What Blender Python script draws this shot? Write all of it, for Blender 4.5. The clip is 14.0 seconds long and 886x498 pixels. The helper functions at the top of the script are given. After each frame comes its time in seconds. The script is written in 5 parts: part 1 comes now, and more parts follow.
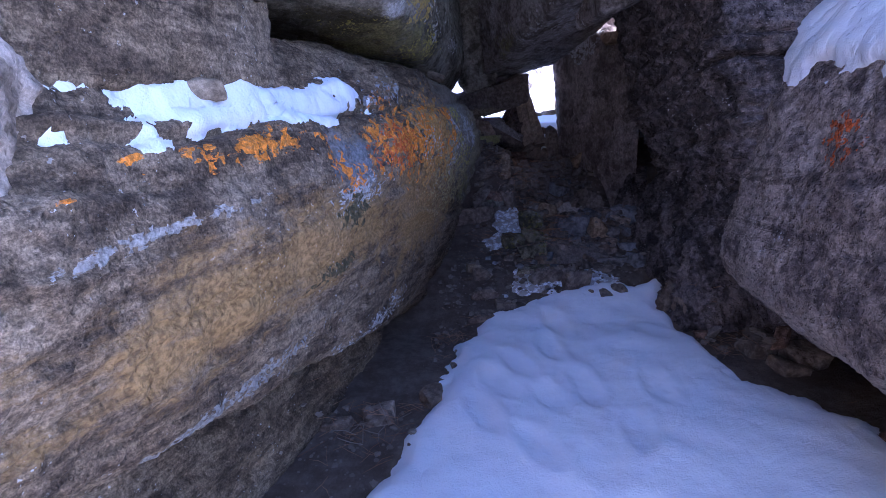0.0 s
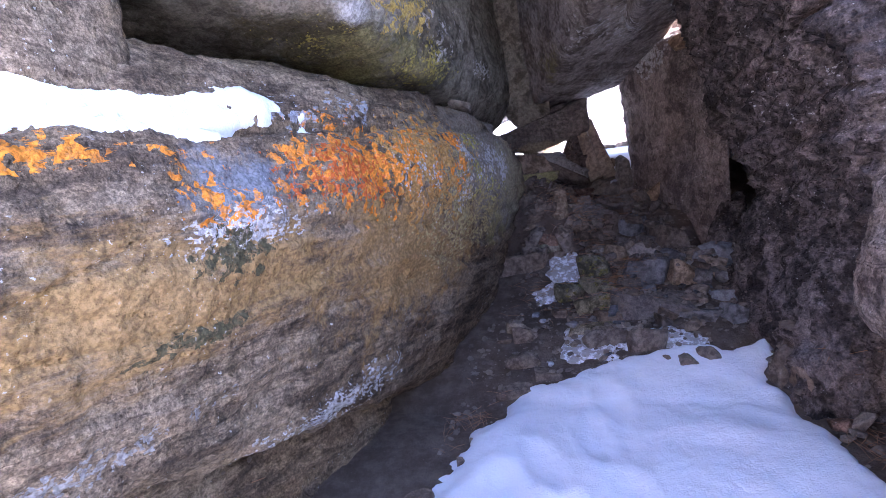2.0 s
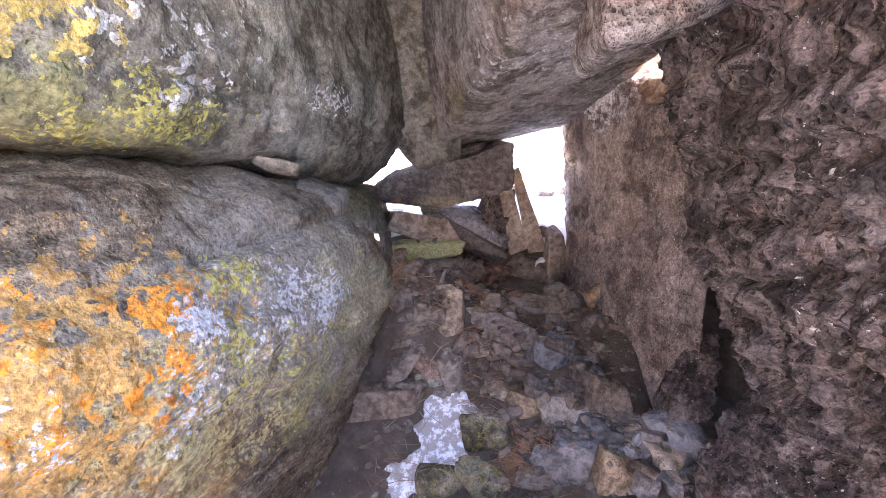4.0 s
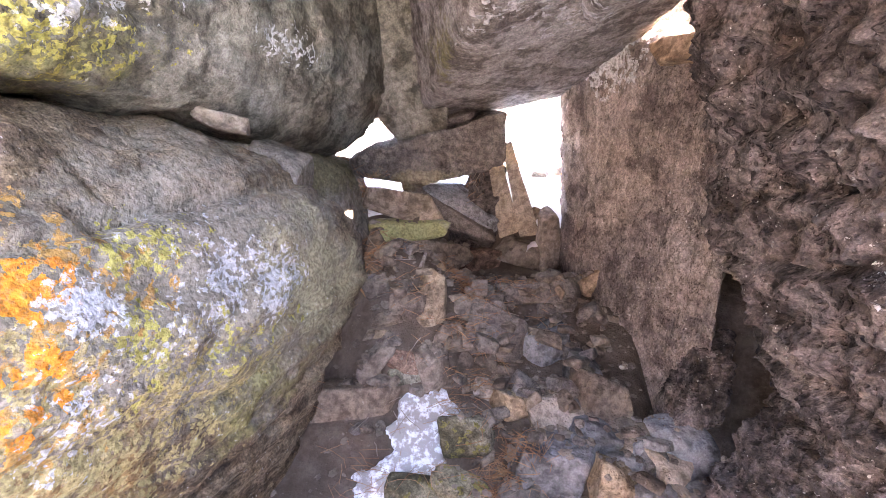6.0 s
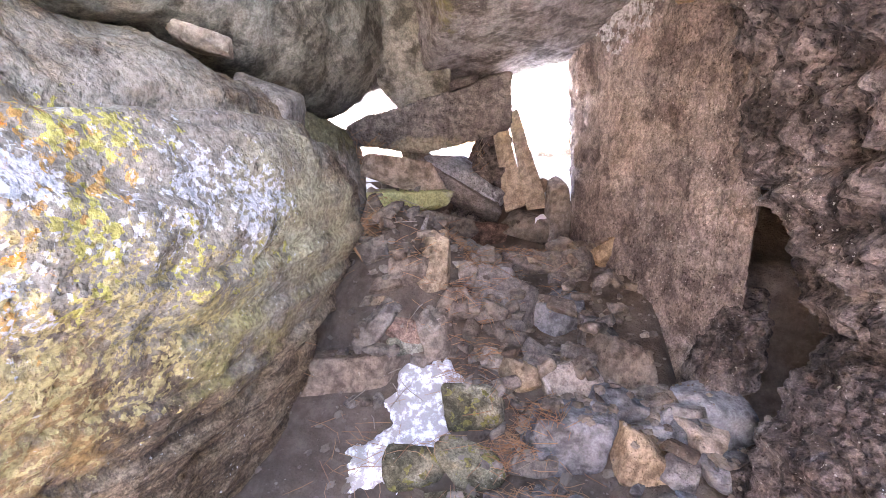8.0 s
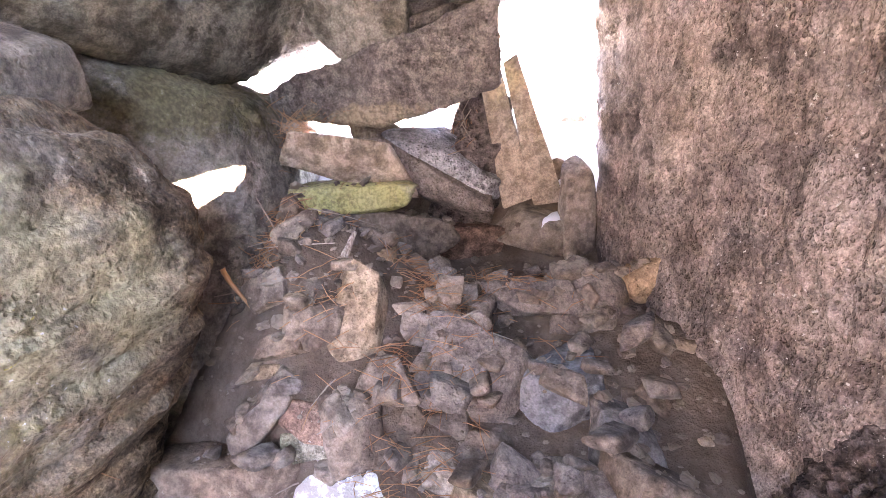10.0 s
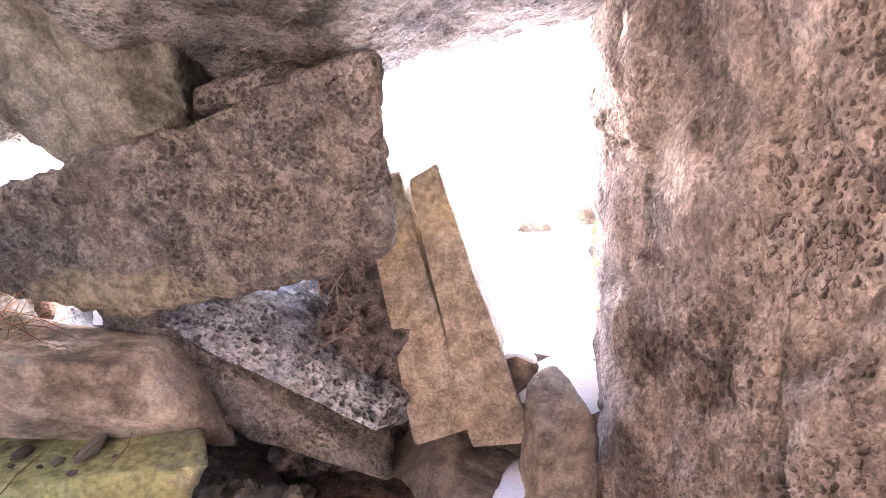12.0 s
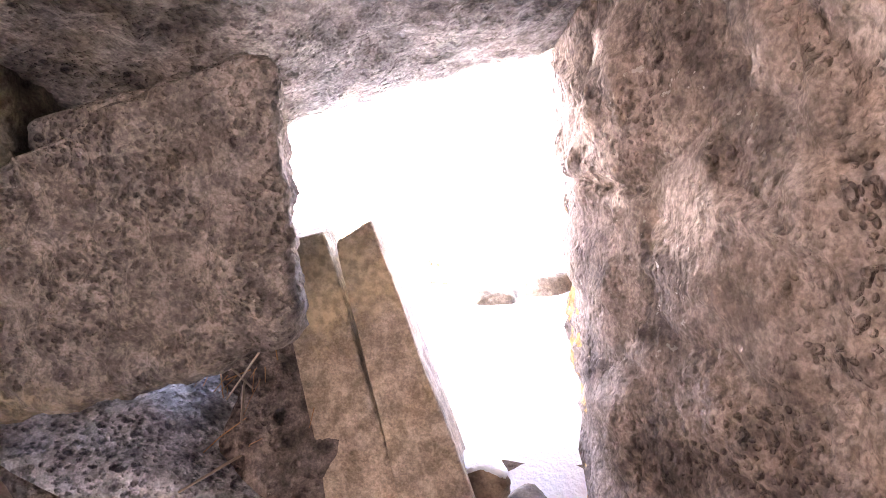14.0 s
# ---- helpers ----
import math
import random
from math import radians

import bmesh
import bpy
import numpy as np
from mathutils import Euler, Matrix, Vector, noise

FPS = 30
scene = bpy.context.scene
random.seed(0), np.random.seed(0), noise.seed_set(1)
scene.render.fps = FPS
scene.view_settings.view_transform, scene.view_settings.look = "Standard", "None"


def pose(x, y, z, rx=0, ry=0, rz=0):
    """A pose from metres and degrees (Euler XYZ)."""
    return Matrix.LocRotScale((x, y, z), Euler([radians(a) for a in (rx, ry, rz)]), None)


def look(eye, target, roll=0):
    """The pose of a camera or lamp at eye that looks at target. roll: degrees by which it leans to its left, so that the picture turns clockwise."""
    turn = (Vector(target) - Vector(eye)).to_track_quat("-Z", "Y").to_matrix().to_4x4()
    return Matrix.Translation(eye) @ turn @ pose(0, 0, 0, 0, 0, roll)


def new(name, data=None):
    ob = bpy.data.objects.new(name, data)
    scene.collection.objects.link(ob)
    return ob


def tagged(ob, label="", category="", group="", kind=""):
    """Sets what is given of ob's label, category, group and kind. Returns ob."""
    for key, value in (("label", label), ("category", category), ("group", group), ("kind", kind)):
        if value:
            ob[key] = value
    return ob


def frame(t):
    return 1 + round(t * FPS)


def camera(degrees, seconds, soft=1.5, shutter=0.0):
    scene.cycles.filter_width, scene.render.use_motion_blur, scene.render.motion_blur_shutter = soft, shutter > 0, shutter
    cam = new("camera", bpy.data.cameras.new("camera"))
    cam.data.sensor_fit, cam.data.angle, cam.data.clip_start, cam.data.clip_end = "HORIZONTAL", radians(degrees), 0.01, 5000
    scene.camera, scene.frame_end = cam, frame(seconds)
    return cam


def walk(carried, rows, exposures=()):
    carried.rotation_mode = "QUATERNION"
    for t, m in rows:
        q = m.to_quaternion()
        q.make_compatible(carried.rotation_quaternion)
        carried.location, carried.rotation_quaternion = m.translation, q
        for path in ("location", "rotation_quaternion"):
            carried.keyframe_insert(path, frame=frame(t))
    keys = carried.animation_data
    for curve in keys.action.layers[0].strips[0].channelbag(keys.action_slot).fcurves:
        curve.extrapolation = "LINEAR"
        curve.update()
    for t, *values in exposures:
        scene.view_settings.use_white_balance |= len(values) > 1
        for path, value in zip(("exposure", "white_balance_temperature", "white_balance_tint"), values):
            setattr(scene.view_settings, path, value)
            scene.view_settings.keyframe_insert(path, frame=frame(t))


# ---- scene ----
from mathutils.bvhtree import BVHTree

cam = camera(84.1, 14.0, soft=0.9)
PATH = [
    (0, (0.218, -0.487, 1.186), (0.08, 1.417, 0.588), -2.8),
    (0.5, (0.391, -0.302, 1.266), (0.189, 1.598, 0.675), -3.4),
    (1, (0.575, -0.213, 1.162), (0.205, 1.685, 0.652), -6.4),
    (1.5, (0.774, -0.169, 1.014), (0.194, 1.706, 0.629), -8.6),
    (2, (0.652, 0.161, 0.95), (0.092, 2.053, 0.621), -7.9),
    (2.5, (0.605, 0.577, 1.367), (0.174, 2.494, 0.994), -4.7),
    (3, (0.696, 1.027, 1.296), (0.383, 2.965, 0.91), -1.4),
    (3.5, (0.876, 1.445, 1.455), (0.517, 3.363, 1.015), -1.3),
    (5.8, (0.825, 1.947, 1.393), (0.517, 3.845, 0.844), 0.0),
    (6, (0.856, 1.97, 1.351), (0.548, 3.87, 0.809), 0.2),
    (6.5, (0.841, 2.147, 1.317), (0.535, 4.046, 0.77), 0.5),
    (7, (0.814, 2.194, 1.33), (0.499, 4.093, 0.784), 0.5),
    (7.5, (0.809, 2.084, 1.096), (0.494, 4.001, 0.623), -0.2),
    (8, (0.835, 2.065, 1.069), (0.516, 3.984, 0.604), -0.2),
    (8.2, (0.873, 2.088, 1.12), (0.553, 4.005, 0.644), -0.0),
    (10.3, (1.026, 3.151, 1.079), (0.411, 4.944, 0.441), -2.8),
    (10.5, (1.023, 3.294, 1.1), (0.346, 5.063, 0.457), -2.7),
    (11, (1.01, 3.475, 1.082), (0.218, 5.224, 0.522), -1.6),
    (11.5, (1.027, 3.728, 1.193), (0.313, 5.53, 0.701), -0.8),
    (12, (0.943, 3.938, 1.269), (0.607, 5.839, 0.745), -0.7),
    (12.5, (0.952, 4.017, 1.252), (0.682, 5.946, 0.801), -1.0),
    (13, (0.959, 4.061, 1.23), (0.713, 6.015, 0.884), -0.9),
    (13.5, (0.952, 4.1, 1.229), (0.743, 6.067, 0.936), -1.1),
    (14, (0.943, 4.125, 1.225), (0.761, 6.104, 0.997), -1.1),
]
EXPOSURES = [(0.0, 2.95, 5100, 34), (0.5, 3.5, 5350, 34), (1.0, 3.75, 5400, 34), (2.0, 4.3, 5950, 33), (2.5, 4.7, 6500, 31), (3.5, 5.6, 6900, 30), (6.0, 6.35, 7700, 28), (8.2, 6.75, 7700, 27), (10.5, 7.1, 7800, 31), (11.5, 7.05, 8000, 33), (12.2, 6.7, 8100, 33), (14.0, 6.4, 8100, 32)]
walk(cam, [(t, look(eye, target, roll)) for t, eye, target, roll in PATH], EXPOSURES)

# ---- world, sun ----
world = bpy.data.worlds.new("world")
scene.world = world
world.use_nodes = True
wn = world.node_tree
sky = wn.nodes.new("ShaderNodeTexSky")
sky.sky_type, sky.sun_disc = "NISHITA", False
SUN_EL, SUN_AZ = radians(31), radians(85)
sky.sun_elevation, sky.sun_rotation = SUN_EL, SUN_AZ
sky.altitude, sky.dust_density = 2000, 0.6
wn.links.new(sky.outputs[0], wn.nodes["Background"].inputs[0])
wn.nodes["Background"].inputs[1].default_value = 0.15
sun = new("sun", bpy.data.lights.new("sun", "SUN"))
sun.data.energy, sun.data.angle, sun.data.color = 4.5, radians(0.55), (1.0, 0.94, 0.84)
sun_dir = Vector((math.sin(SUN_AZ) * math.cos(SUN_EL), math.cos(SUN_AZ) * math.cos(SUN_EL), math.sin(SUN_EL)))
sun.matrix_world = look(sun_dir * 30, (0, 0, 0))


# ---- node helpers ----
class Nodes:
    """Short names for the shader nodes of one material."""

    def __init__(self, name):
        self.mat = bpy.data.materials.new(name)
        self.mat.use_nodes = True
        self.tree = self.mat.node_tree
        self.bsdf = self.tree.nodes["Principled BSDF"]
        self.pos = self.tree.nodes.new("ShaderNodeNewGeometry").outputs["Position"]
        self.local = self.tree.nodes.new("ShaderNodeTexCoord").outputs["Object"]
        self.rand = self.tree.nodes.new("ShaderNodeObjectInfo").outputs["Random"]

    def put(self, socket, value):
        if isinstance(value, bpy.types.NodeSocket):
            self.tree.links.new(value, socket)
        else:
            socket.default_value = value

    def math(self, op, a, b=0.0, c=0.0, clamp=False):
        n = self.tree.nodes.new("ShaderNodeMath")
        n.operation, n.use_clamp = op, clamp
        for i, v in enumerate((a, b, c)):
            self.put(n.inputs[i], v)
        return n.outputs[0]

    def vec(self, op, a, b=(0, 0, 0)):
        n = self.tree.nodes.new("ShaderNodeVectorMath")
        n.operation = op
        self.put(n.inputs[0], a)
        self.put(n.inputs[1], b)
        return n.outputs["Value"] if op in ("LENGTH", "DOT_PRODUCT") else n.outputs["Vector"]

    def noise(self, at, scale, detail=4.0, rough=0.6, warp=0.0, color=False):
        n = self.tree.nodes.new("ShaderNodeTexNoise")
        self.put(n.inputs["Vector"], at)
        n.inputs["Scale"].default_value, n.inputs["Detail"].default_value = scale, detail
        n.inputs["Roughness"].default_value, n.inputs["Distortion"].default_value = rough, warp
        return n.outputs["Color"] if color else n.outputs["Fac"]

    def cells(self, at, scale, feature="F1", rnd=1.0):
        n = self.tree.nodes.new("ShaderNodeTexVoronoi")
        n.feature = feature
        self.put(n.inputs["Vector"], at)
        n.inputs["Scale"].default_value, n.inputs["Randomness"].default_value = scale, rnd
        return n.outputs["Distance"]

    def clump(self, at, scale):
        """One random value for each cell of a cell pattern."""
        n = self.tree.nodes.new("ShaderNodeTexVoronoi")
        self.put(n.inputs["Vector"], at)
        n.inputs["Scale"].default_value = scale
        split = self.tree.nodes.new("ShaderNodeSeparateColor")
        self.put(split.inputs[0], n.outputs["Color"])
        return split.outputs[0]

    def ramp(self, v, lo, hi, to_lo=0.0, to_hi=1.0):
        n = self.tree.nodes.new("ShaderNodeMapRange")
        n.interpolation_type = "SMOOTHSTEP"
        for i, x in enumerate((v, lo, hi, to_lo, to_hi)):
            self.put(n.inputs[i], x)
        return n.outputs[0]

    def mix(self, fac, a, b, blend="MIX"):
        n = self.tree.nodes.new("ShaderNodeMix")
        n.data_type, n.blend_type = "RGBA", blend
        self.put(n.inputs[0], fac)
        self.put(n.inputs[6], a if isinstance(a, bpy.types.NodeSocket) else (*a, 1))
        self.put(n.inputs[7], b if isinstance(b, bpy.types.NodeSocket) else (*b, 1))
        return n.outputs[2]

    def bump(self, height, strength, distance, before=None):
        n = self.tree.nodes.new("ShaderNodeBump")
        n.inputs["Strength"].default_value, n.inputs["Distance"].default_value = strength, distance
        self.put(n.inputs["Height"], height)
        if before is not None:
            self.put(n.inputs["Normal"], before)
        return n.outputs[0]

    def done(self, color, rough=0.9, normal=None, spec=0.25):
        self.put(self.bsdf.inputs["Base Color"], color)
        self.put(self.bsdf.inputs["Roughness"], rough)
        self.bsdf.inputs["Specular IOR Level"].default_value = spec
        if normal is not None:
            self.put(self.bsdf.inputs["Normal"], normal)
        return self.mat


def spot(n, centre, radii, grain, thr=0.5, soft=0.06, weight=1.15, cells=None):
    """A patch of growth round a place: a soft ellipsoid broken up by noise at two scales."""
    away = n.vec("LENGTH", n.vec("DIVIDE", n.vec("SUBTRACT", n.pos, centre), radii))
    fall = n.math("SUBTRACT", 1.0, away)
    at = n.vec("MULTIPLY", n.pos, (1.0, 0.5, 2.2)) if radii[2] < 0.3 * radii[1] else n.pos
    a = n.math("MULTIPLY", n.math("SUBTRACT", n.noise(at, grain, 6, 0.72), 0.5), 2.0)
    if cells is not None:
        a = n.math("ADD", a, n.math("MULTIPLY", n.math("SUBTRACT", cells, 0.5), 0.9))
    b = n.math("MULTIPLY", n.math("SUBTRACT", n.noise(n.pos, grain * 0.22, 2), 0.5), 1.4)
    v = n.math("ADD", n.math("MULTIPLY", fall, weight), n.math("ADD", a, b))
    return n.ramp(v, thr - soft, thr + soft)


def rock_material(name, light, mid, dark, bands=0.0, pits=0.5, grit=1.0, growth=(), tilt=(0.0, 0.14, 1.0), vary=0.0, grain=(1.0, 1.0, 1.0), hole_scale=42):
    """Weathered sandstone: three tones, bedding, knobs and pits with the shade of the relief put into the colour, and
    patches of lichen (colour, centre, radii, grain, threshold).
    """
    n = Nodes(name)
    at = n.vec("MULTIPLY", n.pos, grain)
    big = n.noise(n.pos, 1.9, 4, 0.6, 0.5)
    blot = n.noise(n.vec("MULTIPLY", n.pos, (1.0, 0.6, 2.2)) if bands > 0.3 else n.pos, 8.5, 6, 0.65, 0.15)
    knob = n.noise(at, 34, 4, 0.6)
    chip = n.noise(at, 130, 3.0, 0.6)
    col = n.mix(n.ramp(blot, 0.40, 0.57), dark, mid)
    col = n.mix(n.ramp(n.math("ADD", n.math("MULTIPLY", big, 0.7), n.math("MULTIPLY", blot, 0.3)), 0.48, 0.60), col, light)
    if bands:
        level = n.vec("DOT_PRODUCT", n.pos, tilt)
        wob = n.math("ADD", level, n.math("MULTIPLY", n.noise(n.pos, 2.2, 4), 0.16))
        comb = n.tree.nodes.new("ShaderNodeCombineXYZ")
        n.put(comb.inputs[2], wob)
        band = n.noise(comb.outputs[0], 10, 6, 0.72)
        col = n.mix(n.math("MULTIPLY", n.ramp(band, 0.54, 0.62), bands), col, light)
        col = n.mix(n.math("MULTIPLY", n.ramp(band, 0.46, 0.38), bands), col, dark)
        thin = n.noise(comb.outputs[0], 55, 3, 0.6)
        col = n.mix(bands, col, n.mix(1.0, col, n.ramp(thin, 0.35, 0.65, 0.82, 1.14), "MULTIPLY"))
        seam = n.math("ABSOLUTE", n.math("SUBTRACT", n.noise(comb.outputs[0], 5, 3, 0.5), 0.5))
        split = n.tree.nodes.new("ShaderNodeSeparateXYZ")
        n.put(split.inputs[0], n.tree.nodes.new("ShaderNodeNewGeometry").outputs["True Normal"])
        steep = n.ramp(n.math("ABSOLUTE", split.outputs[2]), 0.6, 0.35)
        broken = n.math("MULTIPLY", steep, n.ramp(n.noise(n.pos, 1.6, 3), 0.46, 0.58, 0, 0.6))
        col = n.mix(n.math("MULTIPLY", n.ramp(seam, 0.006, 0.0), broken), col, (0.04, 0.03, 0.025))
    # Relief shading in the colour: hollows of knobs and chips darker, tops lighter.
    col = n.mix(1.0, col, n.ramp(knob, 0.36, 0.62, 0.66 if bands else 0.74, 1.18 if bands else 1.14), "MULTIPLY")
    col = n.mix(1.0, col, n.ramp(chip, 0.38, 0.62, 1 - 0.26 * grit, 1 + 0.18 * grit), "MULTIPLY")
    speck = n.noise(at, 330, 2.0, 0.6)
    col = n.mix(1.0, col, n.ramp(speck, 0.36, 0.64, 1 - 0.2 * grit, 1 + 0.16 * grit), "MULTIPLY")
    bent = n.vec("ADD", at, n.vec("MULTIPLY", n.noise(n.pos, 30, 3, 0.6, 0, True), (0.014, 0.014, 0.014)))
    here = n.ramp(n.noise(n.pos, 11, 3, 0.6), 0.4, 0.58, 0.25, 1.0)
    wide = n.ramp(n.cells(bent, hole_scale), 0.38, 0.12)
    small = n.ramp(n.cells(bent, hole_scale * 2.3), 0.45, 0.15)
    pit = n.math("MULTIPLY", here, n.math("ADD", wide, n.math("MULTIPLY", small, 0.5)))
    # Shade inside the pits, painted as a darker tone.
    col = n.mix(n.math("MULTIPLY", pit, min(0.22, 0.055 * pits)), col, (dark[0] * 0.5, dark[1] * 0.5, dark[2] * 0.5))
    fleck = n.noise(n.pos, 75, 3, 0.6)
    if growth:
        swirl = n.vec("ADD", n.pos, n.vec("MULTIPLY", n.noise(n.pos, 45, 3, 0.65, 0, True), (0.025, 0.025, 0.025)))
        coarse, finer = n.clump(swirl, 38), n.clump(swirl, 80)
    mottle = n.ramp(n.noise(n.pos, 60, 5, 0.7), 0.38, 0.5, 0.55, 1.0)
    crust = None
    for colour, centre, radii, size, thr in growth:
        if size < 18:
            m = n.math("MULTIPLY", spot(n, centre, radii, size, thr, 0.3), 0.85)
        else:
            m = n.math("MULTIPLY", spot(n, centre, radii, size, thr, cells=coarse if size < 28 else finer), mottle)
        tone = n.mix(1.0, colour, n.ramp(fleck, 0.34, 0.64, 0.62, 1.2), "MULTIPLY")
        col = n.mix(m, col, tone)
        crust = m if crust is None else n.math("MAXIMUM", crust, m)
    dots = n.math("MULTIPLY", n.ramp(fleck, 0.66, 0.69), n.ramp(n.noise(n.pos, 3.0, 2), 0.45, 0.6, 0, 0.75 if grit > 0.9 else 0.2))
    col = n.mix(dots, col, (0.55, 0.53, 0.48))
    if vary:
        k = n.math("ADD", n.math("MULTIPLY", n.rand, vary), 1 - vary * 0.5)
        col = n.mix(1.0, col, k, "MULTIPLY")
        warm = n.math("FRACT", n.math("MULTIPLY", n.rand, 7.31))
        col = n.mix(n.math("MULTIPLY", warm, 0.35), col, n.mix(1.0, col, (1.3, 0.95, 0.65), "MULTIPLY"))
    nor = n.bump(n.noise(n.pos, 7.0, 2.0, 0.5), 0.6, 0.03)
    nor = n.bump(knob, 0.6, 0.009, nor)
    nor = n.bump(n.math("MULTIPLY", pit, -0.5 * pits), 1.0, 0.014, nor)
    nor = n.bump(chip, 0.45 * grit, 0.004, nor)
    if crust is not None:
        nor = n.bump(crust, 0.5, 0.006, nor)
    return n.done(col, 0.93, nor, 0.15)


# ---- shape helpers ----
def box_ball(counts):
    """Points on the unit ball, cubed with so many steps along each axis, and the quads that join them."""
    faces, index, pts = [], {}, []
    g = [[math.tan((2 * i / n - 1) * math.pi / 4) for i in range(n + 1)] for n in counts]

    def point(ax, s, i, j):
        key = [0, 0, 0]
        key[ax], key[(ax + 1) % 3], key[(ax + 2) % 3] = (0 if s < 0 else counts[ax]), i, j
        key = tuple(key)
        if key not in index:
            index[key] = len(pts)
            pts.append([g[k][key[k]] for k in range(3)])
        return index[key]

    for ax in range(3):
        for s in (-1, 1):
            for i in range(counts[(ax + 1) % 3]):
                for j in range(counts[(ax + 2) % 3]):
                    q = [point(ax, s, i, j), point(ax, s, i + 1, j), point(ax, s, i + 1, j + 1), point(ax, s, i, j + 1)]
                    faces.append(q if s > 0 else q[::-1])
    v = np.array(pts)
    return v / np.linalg.norm(v, axis=1)[:, None], faces


BALLS = {}


def ball(res):
    counts = (res, res, res) if isinstance(res, int) else tuple(res)
    if counts not in BALLS:
        BALLS[counts] = box_ball(counts)
    return BALLS[counts]


def relief(v, nrm, centre, amp, size, seed, ledges=0.0, ridged=0.35, cracks=(), tall=1.0, fine=None):
    """Moves points along their normals: lumps, ridges and, for layered stone, ledges."""
    out = v.copy()
    off = Vector((seed * 3.7, seed * 1.3, -seed * 2.1))
    for i in range(len(v)):
        p = Vector(v[i]) + Vector(centre)
        q = Vector((p.x, p.y, p.z / tall)) / size + off
        d = noise.fractal(q, 0.62, 2.1, 7) * 0.5 - abs(noise.noise(q * 1.7)) * ridged + ridged * 0.25
        if ledges:
            lv = (p.z + 0.14 * p.y) * 7.0 + noise.noise(p * 0.8 + off) * 1.1
            k = lv - math.floor(lv)
            d += ledges * ((k if k < 0.82 else (1 - k) * 4.5) - 0.45) * (0.5 + noise.noise(Vector((math.floor(lv) * 5.1, p.y * 0.7, p.x * 0.7))))
        cut = 0.0
        if fine:
            f = Vector((p.x, p.y, p.z / tall)) / fine[0] + off
            bend = noise.noise_vector(f * 0.8) * 0.45
            lump = 0.5 - noise.voronoi(f + bend)[0][0]
            cut -= fine[1] * (lump * fine[2] + noise.fractal(f * 1.9, 0.7, 2.0, 3) * 0.6)
        for nx, ny, nz, at, wide, deep in cracks:
            k = (nx * p.x + ny * p.y + nz * p.z - at + 0.03 * noise.noise(p * 3.1 + off)) / wide
            if abs(k) < 3:
                cut += max(0.0, deep * math.exp(-k * k) * (0.6 + 0.8 * noise.noise(p * 2.3 - off)))
        out[i] += nrm[i] * (d * amp - cut)
    return out


def mesh_object(name, v, faces, mat, origin, smooth=True):
    me = bpy.data.meshes.new(name)
    me.from_pydata([tuple(p) for p in v], [], faces)
    me.materials.append(mat)
    if smooth:
        me.polygons.foreach_set("use_smooth", [True] * len(me.polygons))
    ob = new(name, me)
    ob.location = origin
    return ob


def normals_of(v, faces):
    f = np.array(faces)
    n = np.cross(v[f[:, 2]] - v[f[:, 0]], v[f[:, 3]] - v[f[:, 1]])
    out = np.zeros_like(v)
    for k in range(4):
        np.add.at(out, f[:, k], n)
    return out / np.maximum(np.linalg.norm(out, axis=1), 1e-9)[:, None]


def crag(name, centre, sides, mat, label, category="boulder", sharp=9.0, res=60, amp=0.05, size=0.45, seed=1, ledges=0.0, ridged=0.35, group="", cracks=(), tall=1.0, fine=(0.055, 0.01, 1.0)):
    """A boulder bounded by sides, each a normal and a place that it passes, with worn edges."""
    u, faces = ball(res)
    c = np.array(centre, float)
    total = np.zeros(len(u))
    spread = []
    for nx, ny, nz, px, py, pz in sides:
        nrm = np.array((nx, ny, nz), float)
        nrm /= np.linalg.norm(nrm)
        spread.append((nrm, float(nrm @ (np.array((px, py, pz)) - c))))
    lo, hi = np.full(3, 9.0), np.full(3, 9.0)
    for nrm, d in spread:
        for k in range(3):
            if nrm[k] > 0.55:
                hi[k] = min(hi[k], d / nrm[k])
            if nrm[k] < -0.55:
                lo[k] = min(lo[k], -d / nrm[k])
    w = u * np.where(u > 0, hi, lo)
    for nrm, d in spread:
        total += np.maximum(0, (w @ nrm) / max(d, 0.01)) ** sharp
    v = w / (total ** (1 / sharp))[:, None]
    if amp:
        v = relief(v, normals_of(v, faces), c, amp, size, seed, ledges, ridged, cracks, tall, fine)
    return tagged(mesh_object(name, v, faces, mat, centre), label, category, group)


def stone_mesh(name, half, seed, mat, sharp=11.0, res=12, amp=0.03, cuts=7, skew=0.3):
    """A loose angular stone of the given half sizes, its origin in the middle."""
    rnd = random.Random(seed)
    u, faces = ball(res)
    w = u * np.array(half)
    total = np.zeros(len(u))
    planes = [((1, 0, 0), 1), ((-1, 0, 0), 1), ((0, 1, 0), 1), ((0, -1, 0), 1), ((0, 0, 1), 1), ((0, 0, -1), 1)]
    planes = [(tuple(a + rnd.uniform(-skew, skew) for a in nrm), d * rnd.uniform(0.84, 1.0)) for nrm, d in planes]
    for _ in range(cuts):
        a = Vector((rnd.gauss(0, 1), rnd.gauss(0, 1), rnd.gauss(0, 1))).normalized()
        planes.append((tuple(a), rnd.uniform(0.74, 1.05)))
    for nrm, d in planes:
        total += np.maximum(0, (u @ np.array(nrm)) / d) ** sharp
    v = w / (total ** (1 / sharp))[:, None]
    if amp:
        v = relief(v, normals_of(v, faces), (seed, 0, 0), amp * min(half) * 4, max(half) * 0.9, seed % 17)
    me = bpy.data.meshes.new(name)
    me.from_pydata([tuple(p) for p in v], [], faces)
    me.materials.append(mat)
    me.polygons.foreach_set("use_smooth", [True] * len(me.polygons))
    return me


